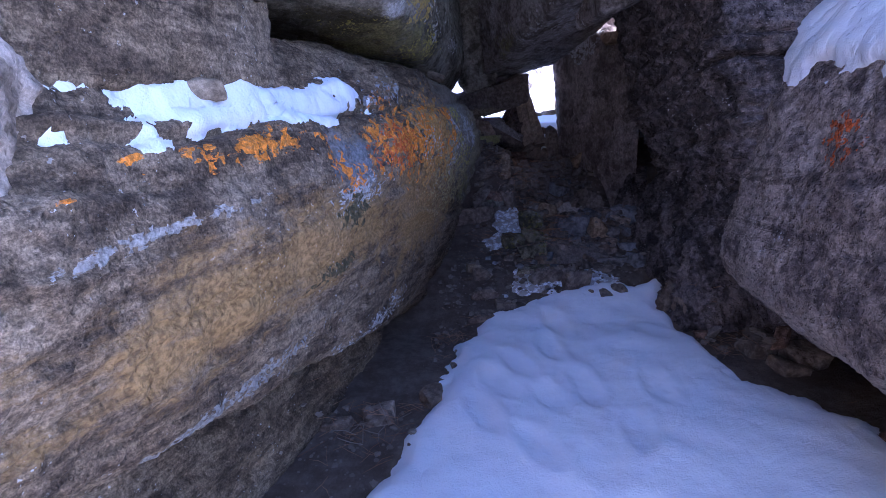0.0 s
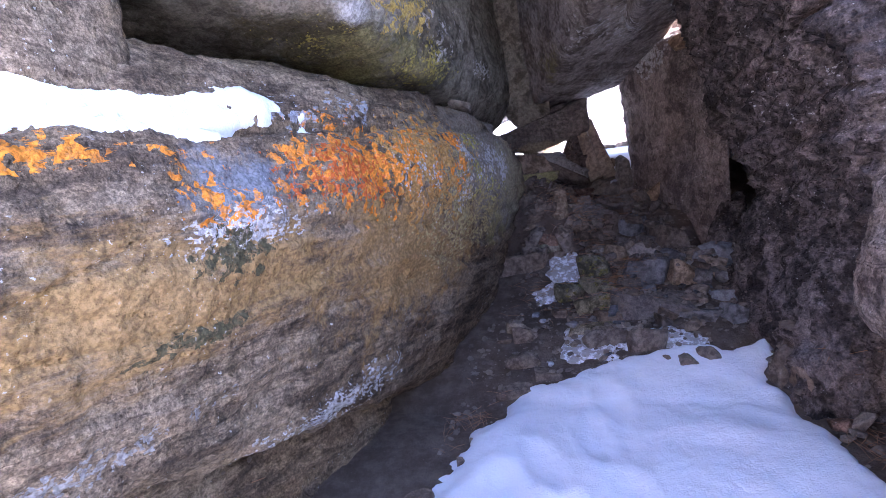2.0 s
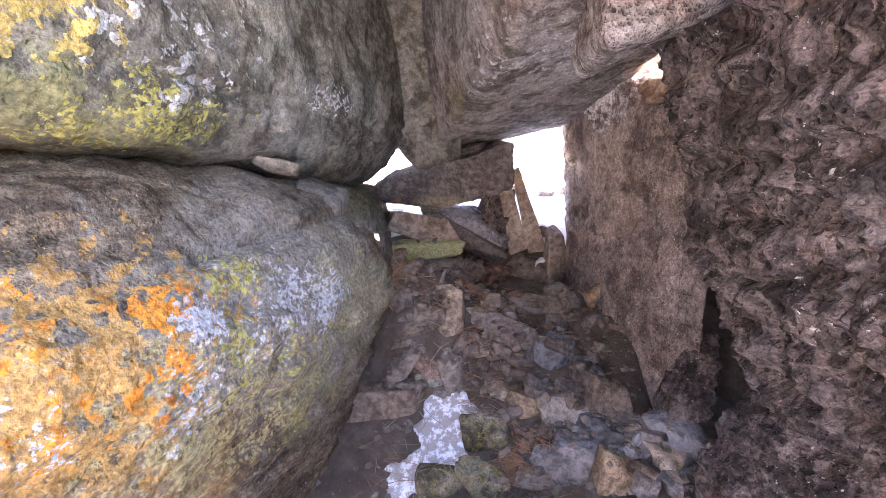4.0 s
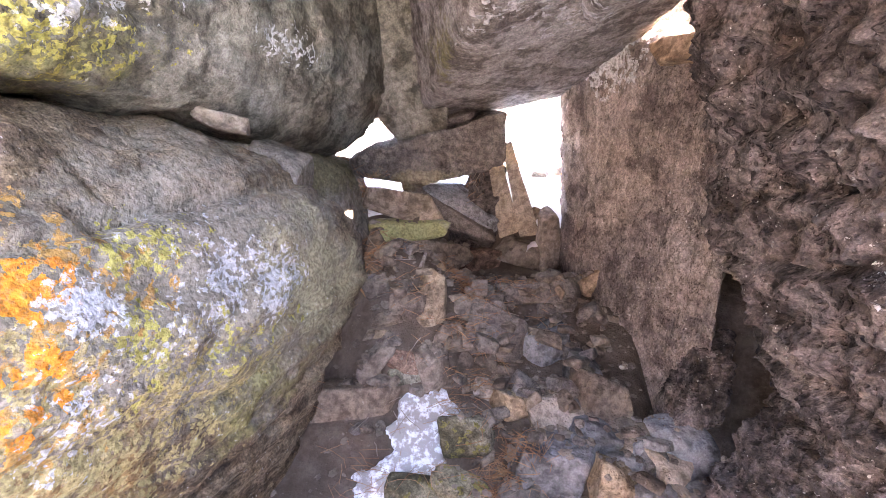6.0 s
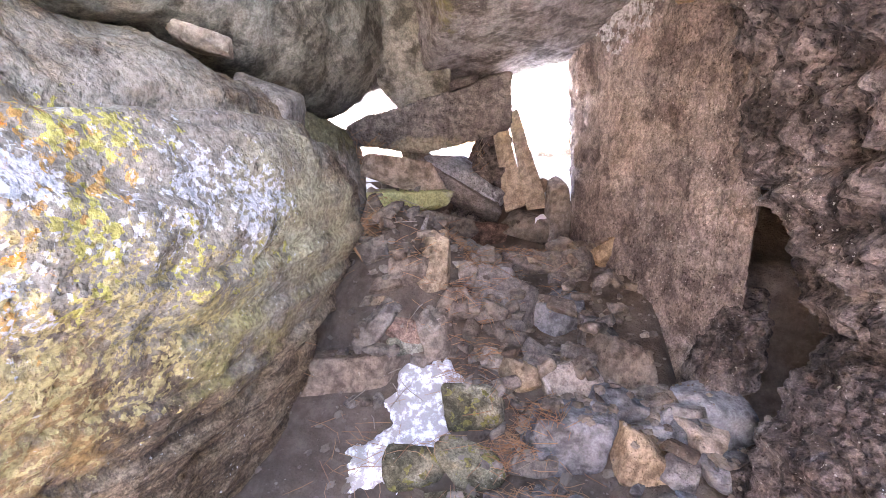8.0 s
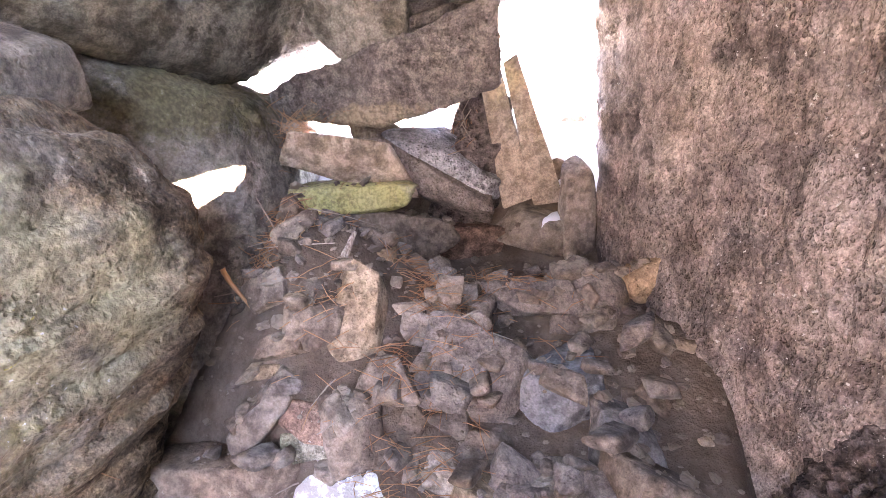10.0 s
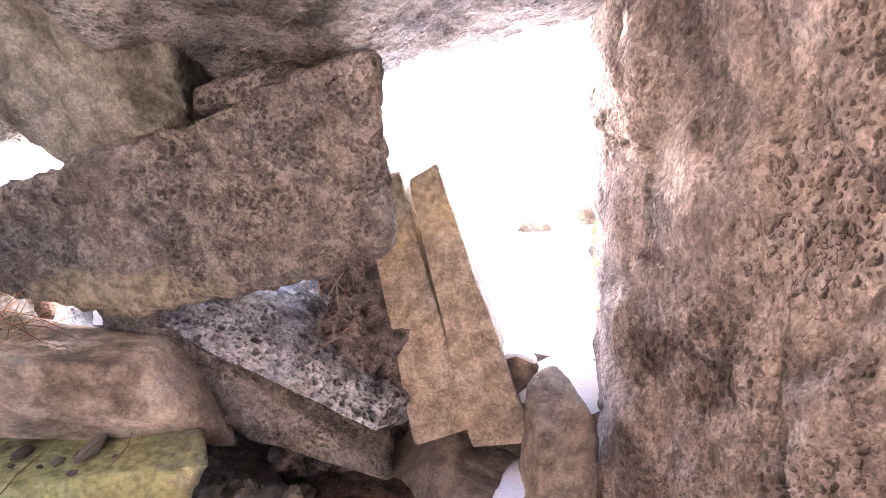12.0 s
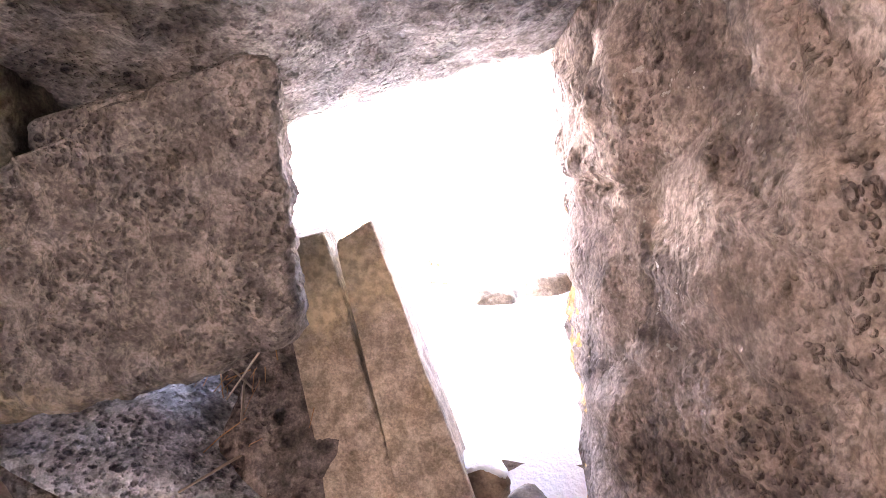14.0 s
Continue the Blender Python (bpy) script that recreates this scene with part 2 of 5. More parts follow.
def stone(name, at, half, turn, seed, mat, label, group="", res=12, sharp=11.0, amp=0.03, cuts=7, category="rock"):
    ob = new(name, stone_mesh(name, half, seed, mat, sharp, res, amp, cuts))
    ob.matrix_world = pose(*at, *turn)
    return tagged(ob, label, category, group)


def smooth_step(a, b, x):
    t = min(1.0, max(0.0, (x - a) / (b - a)))
    return t * t * (3 - 2 * t)


def ground_level(x, y):
    """Height of the bare ground: a snowy flat, then a rubble slope that climbs to the opening."""
    rows = ((-60, -6.0), (-8, -1.2), (-1, -0.32), (2.4, -0.28), (3.4, 0.0), (3.8, 0.15), (4.0, 0.26), (4.25, 0.42), (4.64, 0.46), (4.9, 0.78), (7, 0.95), (14, 2.9), (60, 16.0))
    z = rows[-1][1]
    for (a, za), (b, zb) in zip(rows, rows[1:]):
        if a <= y <= b:
            t = (y - a) / (b - a)
            z = za + (zb - za) * t
            break
    if y < -60:
        z = -6.0
    z += 0.40 * smooth_step(3.68, 3.92, y) * math.exp(-((x - 0.3) / 0.32) ** 2 - ((y - 4.08) / 0.28) ** 2)
    z -= 0.5 * smooth_step(1.36, 1.62, x) * smooth_step(3.42, 3.72, y) * smooth_step(4.5, 4.2, y)
    return z + 0.035 * noise.noise((x * 1.9, y * 1.9, 0)) + 0.012 * noise.noise((x * 7, y * 7, 3))

# ---- materials ----
ORANGE, RUST, YELLOW, OLIVE, WHITE, ASH = (0.8, 0.27, 0.035), (0.6, 0.13, 0.03), (0.5, 0.36, 0.11), (0.25, 0.225, 0.1), (0.52, 0.5, 0.48), (0.36, 0.37, 0.385)
OCHRE = (0.4, 0.25, 0.1)
STONE_GREY = (0.29, 0.255, 0.205)
YELLOW_GREEN, DULL_OCHRE, DARK_MOSS = (0.42, 0.36, 0.1), (0.33, 0.2, 0.078), (0.09, 0.078, 0.04)
mat_boulder = rock_material("banded_sandstone", (0.27, 0.2, 0.13), (0.195, 0.14, 0.087), (0.098, 0.069, 0.045), bands=0.9, grit=1.2, growth=[
    (DULL_OCHRE, (-0.35, 1.0, 0.74), (0.9, 1.3, 0.26), 11, 0.5), (DULL_OCHRE, (-0.1, 2.2, 0.6), (0.6, 0.9, 0.5), 16, 0.5), (DULL_OCHRE, (-0.4, 0.4, 0.7), (0.5, 0.6, 0.12), 14, 0.6),
    ((0.27, 0.235, 0.185), (0.15, 3.0, 0.95), (0.6, 1.1, 0.6), 9, 0.45), ((0.34, 0.295, 0.18), (0.32, 3.3, 0.75), (0.4, 0.5, 0.45), 8, 0.45),
    ((0.33, 0.28, 0.11), (0.4, 2.95, 0.55), (0.35, 0.7, 0.3), 7, 0.4), ((0.4, 0.31, 0.14), (0.26, 2.6, 0.72), (0.45, 0.6, 0.4), 34, 0.5),
    (YELLOW_GREEN, (0.2, 2.74, 0.91), (0.2, 0.12, 0.2), 30, 0.62), (YELLOW_GREEN, (0.25, 2.95, 0.88), (0.18, 0.07, 0.24), 30, 0.6), (YELLOW_GREEN, (0.12, 2.85, 1.08), (0.25, 0.25, 0.16), 30, 0.95), (YELLOW_GREEN, (0.3, 3.2, 0.75), (0.2, 0.3, 0.2), 26, 1.0),
    ((0.22, 0.23, 0.24), (-0.12, 1.28, 0.98), (0.25, 0.24, 0.17), 9, 0.35), (ASH, (-0.1, 1.75, 1.2), (0.5, 0.9, 0.14), 26, 0.95),
    ((0.48, 0.26, 0.08), (0.0, 2.3, 0.98), (0.3, 0.5, 0.3), 18, 0.35), (ORANGE, (-0.06, 1.9, 1.0), (0.3, 0.62, 0.27), 20, 0.62), (RUST, (-0.08, 1.7, 0.99), (0.3, 0.45, 0.2), 30, 0.85),
    (ORANGE, (-0.17, 1.2, 0.96), (0.2, 0.13, 0.17), 22, 0.62), (ORANGE, (-0.3, 0.75, 1.08), (0.25, 0.7, 0.06), 24, 0.75), (ORANGE, (0.16, 2.57, 0.9), (0.2, 0.14, 0.14), 26, 0.62), (ORANGE, (0.06, 2.62, 1.06), (0.2, 0.14, 0.08), 26, 0.7),
    (WHITE, (-0.2, 1.25, 0.86), (0.3, 0.32, 0.08), 45, 0.7), (WHITE, (0.0, 2.2, 0.95), (0.4, 0.5, 0.3), 36, 1.25), (WHITE, (0.1, 1.95, 0.83), (0.15, 0.12, 0.1), 20, 0.55), (WHITE, (0.2, 2.5, 0.84), (0.15, 0.1, 0.14), 36, 0.7),
    (WHITE, (0.24, 2.6, 0.8), (0.2, 0.16, 0.17), 34, 0.5), (WHITE, (0.2, 2.68, 0.87), (0.15, 0.06, 0.12), 36, 0.55), (WHITE, (0.29, 3.17, 0.9), (0.18, 0.15, 0.13), 40, 0.5), (WHITE, (0.1, 2.67, 1.01), (0.15, 0.09, 0.07), 30, 0.5), (WHITE, (0.2, 3.0, 0.95), (0.5, 0.6, 0.4), 44, 1.2),
    ((0.38, 0.35, 0.31), (-0.32, 0.42, 0.955), (0.3, 0.5, 0.022), 26, 0.6), ((0.3, 0.285, 0.265), (-0.45, 0.6, 0.42), (0.4, 0.9, 0.06), 30, 0.75), (WHITE, (-0.3, 1.7, 0.12), (0.5, 0.8, 0.14), 40, 0.85),
    (DARK_MOSS, (-0.2, 1.22, 0.8), (0.2, 0.17, 0.09), 26, 0.6), (DARK_MOSS, (-0.27, 1.1, 0.62), (0.2, 0.2, 0.05), 20, 0.6)])
mat_upper = rock_material("mossy_sandstone", (0.27, 0.247, 0.2), (0.19, 0.172, 0.136), (0.105, 0.093, 0.07), grit=0.8, pits=0.4, growth=[
    (DARK_MOSS, (-0.3, 1.6, 1.5), (0.5, 1.3, 0.13), 16, 0.2), (YELLOW_GREEN, (-0.3, 1.6, 1.5), (0.5, 1.3, 0.14), 40, 1.0), (STONE_GREY, (-0.2, 1.6, 1.63), (0.5, 1.0, 0.07), 9, 0.2), (ORANGE, (-0.15, 1.6, 1.78), (0.4, 0.8, 0.14), 20, 0.45),
    (OLIVE, (-0.1, 2.5, 1.45), (0.9, 0.9, 0.3), 16, 0.75), (YELLOW, (-0.05, 2.45, 1.72), (0.4, 0.5, 0.22), 18, 0.72), (YELLOW_GREEN, (-0.05, 2.8, 1.5), (0.5, 0.6, 0.2), 34, 1.0),
    (ORANGE, (-0.1, 2.1, 1.95), (0.4, 0.8, 0.2), 22, 0.6), (WHITE, (-0.07, 2.0, 1.58), (0.14, 0.2, 0.07), 14, 0.4), (WHITE, (0.0, 2.9, 1.65), (0.4, 0.7, 0.3), 26, 1.15), (WHITE, (0.09, 3.6, 1.55), (0.3, 0.25, 0.12), 30, 0.85)])
mat_roof = rock_material("grey_sandstone", (0.38, 0.345, 0.31), (0.27, 0.235, 0.205), (0.15, 0.125, 0.105), pits=1.3, grit=0.9, hole_scale=60, growth=[(WHITE, (0.9, 3.6, 1.6), (0.9, 0.9, 0.5), 26, 1.25), (OLIVE, (0.45, 4.0, 1.5), (0.25, 0.4, 0.5), 16, 0.7)])
mat_wall = rock_material("knobbly_brown_rock", (0.215, 0.178, 0.16), (0.13, 0.106, 0.095), (0.055, 0.044, 0.039), pits=1.5, hole_scale=30, bands=0.15, tilt=(0.1, 0.28, 1.0), growth=[
    (RUST, (1.6, 1.5, 0.95), (0.3, 0.25, 0.2), 20, 0.85), (WHITE, (1.6, 2.6, 1.1), (0.5, 1.6, 0.9), 34, 1.5)])
mat_pillar = rock_material("brown_sandstone", (0.37, 0.305, 0.262), (0.25, 0.202, 0.175), (0.135, 0.108, 0.094), pits=1.1, grit=1.0, grain=(1.0, 1.0, 0.7), hole_scale=70, growth=[
    (OCHRE, (1.06, 4.95, 0.9), (0.1, 0.2, 0.4), 18, 0.6), (WHITE, (1.2, 4.4, 1.58), (0.2, 0.25, 0.18), 26, 0.45)])
mat_base = rock_material("pinkish_brown_rock", (0.4, 0.325, 0.265), (0.27, 0.212, 0.172), (0.14, 0.11, 0.095), bands=0.2, pits=1.5, hole_scale=30, growth=[((0.42, 0.335, 0.26), (1.6, 1.35, 0.18), (0.5, 0.8, 0.2), 8, 0.4), (RUST, (1.6, 1.5, 0.95), (0.2, 0.2, 0.16), 20, 0.85), (WHITE, (1.6, 1.7, 0.5), (0.5, 1.2, 0.8), 34, 1.55)])
mat_left = rock_material("grey_tan_sandstone", (0.3, 0.265, 0.22), (0.23, 0.2, 0.165), (0.15, 0.128, 0.105), pits=0.5, grit=0.6, growth=[((0.13, 0.115, 0.06), (-0.1, 4.2, 1.1), (0.3, 0.5, 0.2), 16, 0.35)])
mat_hang = rock_material("grey_brown_sandstone", (0.25, 0.217, 0.192), (0.195, 0.168, 0.148), (0.145, 0.123, 0.108), pits=0.9, grit=0.9, hole_scale=70, growth=[((0.3, 0.25, 0.17), (0.3, 4.6, 0.98), (0.4, 0.3, 0.1), 12, 0.55)])
mat_stone = rock_material("loose_stone", (0.27, 0.23, 0.19), (0.19, 0.158, 0.128), (0.115, 0.094, 0.076), pits=0.4, grit=0.5, vary=0.45)
mat_flag = rock_material("smooth_brown_stone", (0.24, 0.202, 0.172), (0.2, 0.167, 0.142), (0.16, 0.133, 0.113), pits=0.4, grit=0.7)
mat_tan = rock_material("tan_stone", (0.44, 0.35, 0.25), (0.34, 0.265, 0.185), (0.2, 0.15, 0.1), pits=0.5, grit=0.6, vary=0.2)
mat_pale = rock_material("pale_stone", (0.5, 0.45, 0.39), (0.37, 0.32, 0.27), (0.2, 0.17, 0.135), pits=0.4, grit=0.6, vary=0.2)
mat_pale2 = rock_material("dusty_pale_stone", (0.33, 0.29, 0.24), (0.25, 0.215, 0.175), (0.15, 0.125, 0.1), pits=0.4, grit=0.5, vary=0.2)
mat_grey = rock_material("blue_grey_stone", (0.27, 0.274, 0.28), (0.19, 0.192, 0.195), (0.105, 0.104, 0.103), pits=0.4, grit=0.5, vary=0.35)
mat_red = rock_material("reddish_stone", (0.3, 0.2, 0.15), (0.19, 0.12, 0.09), (0.09, 0.06, 0.045), vary=0.3)
mat_pitted = rock_material("pitted_stone", (0.42, 0.43, 0.45), (0.3, 0.3, 0.31), (0.14, 0.135, 0.13), pits=3.5, grit=0.8, hole_scale=48)
mat_yellow = rock_material("yellow_lichened_stone", (0.36, 0.33, 0.25), (0.26, 0.23, 0.165), (0.14, 0.115, 0.08), pits=0.4, grit=0.6, growth=[((0.42, 0.4, 0.17), (0.3, 4.4, 0.74), (0.25, 0.2, 0.12), 12, 0.2)])
mat_mossy = rock_material("mossy_stone", (0.33, 0.31, 0.24), (0.21, 0.2, 0.14), (0.09, 0.085, 0.055), growth=[((0.2, 0.19, 0.07), (0.7, 3.4, 0.1), (0.8, 0.8, 0.6), 18, 1.3)], vary=0.2)
mat_slab = rock_material("tan_layered_slab", (0.44, 0.365, 0.285), (0.38, 0.31, 0.24), (0.31, 0.25, 0.19), pits=0.3, grit=0.8, growth=[((0.55, 0.43, 0.27), (0.72, 4.8, 1.1), (0.14, 0.2, 0.14), 14, 0.5)])


def dirt_material():
    n = Nodes("dirt")
    a = n.noise(n.pos, 9, 8, 0.7)
    b = n.noise(n.pos, 80, 4, 0.7)
    col = n.mix(n.ramp(a, 0.35, 0.7), (0.1, 0.076, 0.058), (0.19, 0.148, 0.113))
    col = n.mix(n.ramp(b, 0.6, 0.75, 0, 0.6), col, (0.28, 0.24, 0.19))
    nor = n.bump(n.math("ADD", a, n.math("MULTIPLY", b, 0.5)), 0.9, 0.025)
    return n.done(col, 0.95, nor, 0.1)


def snow_material(name="snow", dirty=0.35, lo=0.66):
    n = Nodes(name)
    a = n.noise(n.pos, 5, 5, 0.55)
    b = n.noise(n.pos, 140, 3, 0.6)
    col = n.mix(n.ramp(n.noise(n.pos, 22, 6, 0.7), lo, lo + 0.12, 0, dirty), (0.86, 0.88, 0.9), (0.32, 0.28, 0.24))
    nor = n.bump(n.math("ADD", n.math("MULTIPLY", a, 2.0), n.math("MULTIPLY", b, 0.25)), 0.5, 0.028)
    n.bsdf.inputs["Subsurface Weight"].default_value = 0.15
    n.bsdf.inputs["Subsurface Radius"].default_value = (0.02, 0.025, 0.03)
    return n.done(col, 0.6, nor, 0.3)


mat_dirt, mat_snow, mat_old_snow = dirt_material(), snow_material(), snow_material("old_snow", 0.85, 0.42)

# ---- ground ----
def grid_sheet(name, xs, ys, height, mat):
    v = [(x, y, height(x, y)) for y in ys for x in xs]
    w = len(xs)
    f = [(j * w + i, j * w + i + 1, (j + 1) * w + i + 1, (j + 1) * w + i) for j in range(len(ys) - 1) for i in range(w - 1)]
    return mesh_object(name, np.array(v), f, mat, (0, 0, 0))


def steps(*spans):
    out = []
    for a, b, d in spans:
        n = max(1, round((b - a) / d))
        out += [a + (b - a) * i / n for i in range(n)]
    return out + [spans[-1][1]]


tagged(grid_sheet("ground", steps((-400, -20, 60), (-20, -2, 1.5), (-2, 3, 0.03), (3, 20, 1.5), (20, 400, 60)),
                  steps((-400, -20, 60), (-20, -1, 1.2), (-1, 5.2, 0.03), (5.2, 9, 0.2), (9, 30, 2), (30, 400, 60)), ground_level, mat_dirt),
       "trodden brown dirt littered with needles and grit", "ground", kind="structure")

# ---- the large boulders ----
main_boulder = crag("boulder", (-1.3, 1.5, 0.6), [
    (0.943, -0.197, -0.272, 0.0, 2.05, 0.90), (0.793, -0.166, 0.59, 0.0, 2.05, 0.97), (0.1, 0, 1, -0.5, 2, 1.43), (0.15, -0.314, -1, -0.35, 1.9, -0.03),
    (0.35, 0.93, 0, 0.33, 3.80, 0.7), (0.5, 0.6, -0.6, 0.2, 3.70, 0.2), (0.3, 0.4, 1, 0.0, 3.3, 1.29), (0, -1, 0, 0, -1.6, 0), (-1, 0, 0, -3.2, 0, 0)],
    mat_boulder, "huge layered sandstone boulder with orange and white lichen", sharp=17, res=(110, 520, 190), amp=0.055, ledges=0.75, seed=2, cracks=[(0, 0.006, 1, 1.15, 0.016, 0.05), (0.6, -0.35, 1, 0.36, 0.008, 0.018)])
crag("boulder", (-1.6, 1.6, -0.1), [
    (0.94, -0.2, 0.2, -0.5, 1.9, -0.05), (0, 0.3, 1, 0, 1.9, 0.1), (0, 0, -1, 0, 0, -0.6), (0.3, 1, 0, -0.3, 2.45, 0), (0, -1, 0, 0, -1.6, 0), (-1, 0, 0, -3.2, 0, 0)],
    mat_boulder, "dark lower layer of sandstone under the boulder", sharp=12, res=(60, 200, 50), amp=0.05, ledges=0.9, seed=3)
crag("boulder", (-1.5, -0.1, 1.5), [
    (0.98, -0.2, 0.1, -0.42, 1.0, 1.35), (0, 0, 1, 0, 0, 1.5), (0, 0, -1, 0, 0, 1.2), (0.25, 1, 0, -0.45, 1.32, 1.3), (0, -1, 0, 0, -1.7, 0), (-1, 0, 0, -3.2, 0, 0)],
    mat_boulder, "flat grey sandstone ledge lying on the layered boulder", sharp=12, res=(70, 160, 40), amp=0.04, seed=4)
crag("boulder", (-0.95, 0.0, 1.1), [
    (0.95, 0.3, 0, -0.5, 0.3, 1.15), (0.2, 0.95, -0.2, -0.6, 0.42, 1.1), (0, 0, 1, 0, 0, 1.33), (0, 0, -1, 0, 0, 0.98), (0, -1, 0, 0, -0.8, 0), (-1, 0, 0, -1.5, 0, 0)],
    mat_pale, "pinkish rough knob of rock on the boulder", sharp=8, res=(50, 60, 40), amp=0.07, size=0.25, seed=5)
crag("boulder", (-1.2, 2.2, 2.1), [
    (0.99, -0.08, 0.1, -0.04, 2.3, 1.75), (0.75, -0.14, -0.6, -0.08, 2.3, 1.57), (0, -0.19, -1, -0.5, 2.3, 1.5), (0, 0.5, -1, 0, 4.4, 1.05), (0.35, 0.93, 0, 0.14, 4.70, 1.4), (0, 1, 0, 0, 4.8, 0),
    (0, 0, 1, 0, 0, 3.0), (0, -1, 0, 0, -0.6, 0), (-1, 0, 0, -3.4, 0, 0)],
    mat_upper, "mossy yellow-lichened boulder resting above the layered boulder", sharp=24, res=(120, 330, 120), amp=0.06, seed=6, cracks=[(0, 0.1, 1, 1.86, 0.014, 0.03)])
crag("boulder", (-1.0, 4.3, 0.5), [
    (0.75, -0.6, 0.12, 0.05, 4.08, 0.8), (0.9, 0.3, 0, 0.0, 4.55, 0.8), (0.33, 0.1, 1, 0.1, 4.2, 1.14), (0.33, 0.3, 1, 0.0, 4.5, 1.09), (0, 0, -1, 0, 0, -0.3), (0, 1, 0, 0, 5.3, 0), (-1, 0, 0, -2.4, 0, 0), (0, -1, 0, 0, 3.4, 0)],
    mat_left, "grey-brown rock wall behind the layered boulder", sharp=18, res=(110, 110, 110), amp=0.065, seed=7)
crag("boulder", (1.2, 4.0, 2.2), [
    (0.2, -0.23, -1, 0.66, 4.85, 1.345), (0.5, -0.2, -1, 1.1, 4.7, 1.46), (0, 1, 0.1, 0, 4.92, 1.4), (-0.92, -0.39, -0.15, 0.57, 3.95, 1.43), (1, 0, 0, 2.6, 4, 2), (1, 0.15, 0, 1.335, 4.4, 1.8), (0, -1, 0.2, 0, 3.05, 1.8), (0, 0, 1, 0, 0, 4.2)],
    mat_roof, "grey sandstone slab wedged overhead as a roof", sharp=24, res=(150, 150, 110), amp=0.035, seed=8, fine=(0.032, 0.006, -1.0))
crag("boulder", (0.35, 4.75, 1.9), [
    (-1, 0, 0.02, 0.08, 4.55, 1.4), (-0.8, 0, -0.75, 0.05, 4.6, 1.31), (1, 0.2, 0, 0.46, 4.6, 1.7), (0, -1, -0.3, 0.3, 4.56, 1.4), (0, 1, 0, 0, 5.0, 0), (0.17, -0.2, -1, 0.3, 4.6, 1.2), (0, 0, 1, 0, 0, 3.6)],
    mat_upper, "greenish wedge of sandstone jammed between boulders", sharp=18, res=(60, 60, 110), amp=0.03, seed=9)
# Filler, added to stop outside light and leave the recess dark.
crag("boulder", (0.1, 5.2, 1.7), [
    (-1, 0, 0, -0.5, 5, 1.4), (1, 0, 0, 0.54, 5, 1.4), (0, -1, 0, 0, 4.93, 0), (0, 1, 0, 0, 5.5, 0), (0.3, 0, -1, 0.1, 5, 1.35), (0, 0, 1, 0, 0, 2.3)],
    mat_roof, "filler rock added to block light behind the hanging rock", sharp=14, res=40, amp=0.03, seed=19)
crag("boulder", (0.36, 4.8, 1.13), [
    (0.3, 0.1, -1, 0.38, 4.6, 0.972), (-0.1, 0.05, -1, 0.2, 4.62, 0.98), (0, -1, -0.1, 0.3, 4.56, 1.1), (1, 0.45, 0.05, 0.735, 4.64, 1.1), (-0.3, -0.1, 1, 0.45, 4.6, 1.27), (-1, 0, 0, -0.1, 4.7, 1), (0, 1, 0, 0, 5.02, 0)],
    mat_hang, "tilted grey rock hanging beside the opening", sharp=20, res=(120, 70, 60), amp=0.03, size=0.3, seed=10)
crag("boulder", (1.6, 4.9, 0.9), [
    (-0.83, -0.555, 0.0, 1.125, 4.54, 0.98), (-0.947, -0.403, 0.08, 1.12, 4.54, 0.98), (-1, 0.25, -0.12, 1.05, 4.75, 1.05), (0, 1, 0, 0, 5.5, 0), (1, 0.15, 0.28, 1.588, 3.855, 0.9), (1, 0.15, -0.05, 1.588, 3.855, 0.85), (0.3, -0.55, 1, 1.3, 4.16, 1.622), (0, 0, 1, 0, 0, 1.78), (0, 0, -1, 0, 0, -0.5)],
    mat_pillar, "upright brown rock standing beside the opening", sharp=18, res=(190, 170, 230), amp=0.065, size=0.3, seed=11, ridged=0.5, tall=1.8, fine=(0.03, 0.007, -1.0), cracks=[(0.25, -0.1, 1, 1.03, 0.006, 0.01), (0.6, -0.8, 0.1, -2.53, 0.008, 0.03), (0.6, -0.8, 0.25, -2.58, 0.007, 0.02), (-0.2, 0.1, 1, 1.05, 0.006, 0.01)])
crag("boulder", (2.7, 2.8, 1.2), [
    (-0.96, -0.06, -0.27, 1.45, 3.36, 1.03), (-0.7, 0.45, -0.5, 1.48, 3.66, 0.94), (-0.2, 1, 0, 1.5, 3.72, 1), (0, -1, 0, 0, 2.08, 0), (0, 0, 1, 0, 0, 3.2), (0, 0, -1, 0, 0, -0.5), (1, 0, 0, 4, 0, 0)],
    mat_wall, "tall knobbly brown boulder with a dark overhang", sharp=22, res=(100, 230, 280), amp=0.12, size=0.26, seed=13, ledges=0.5, fine=(0.055, 0.017, 1.3), cracks=[(0, 0.28, 1, 1.90, 0.014, 0.07), (0, -0.9, 0.35, -2.05, 0.012, 0.05)])
crag("boulder", (2.0, 2.9, 0.35), [
    (-1, -0.1, 0.25, 1.545, 3.2, 0.4), (-0.3, 1, 0.25, 1.57, 3.42, 0.4), (-0.3, 0.2, 1, 1.6, 2.9, 0.7), (0, -1, 0, 0, 2.35, 0), (0, 0, -1, 0, 0, -0.7), (1, 0, 0, 2.6, 0, 0)],
    mat_wall, "knobbly brown rock at the foot of the wall", sharp=8, res=(90, 110, 110), amp=0.09, size=0.16, seed=14, fine=(0.06, 0.014, 1.4))
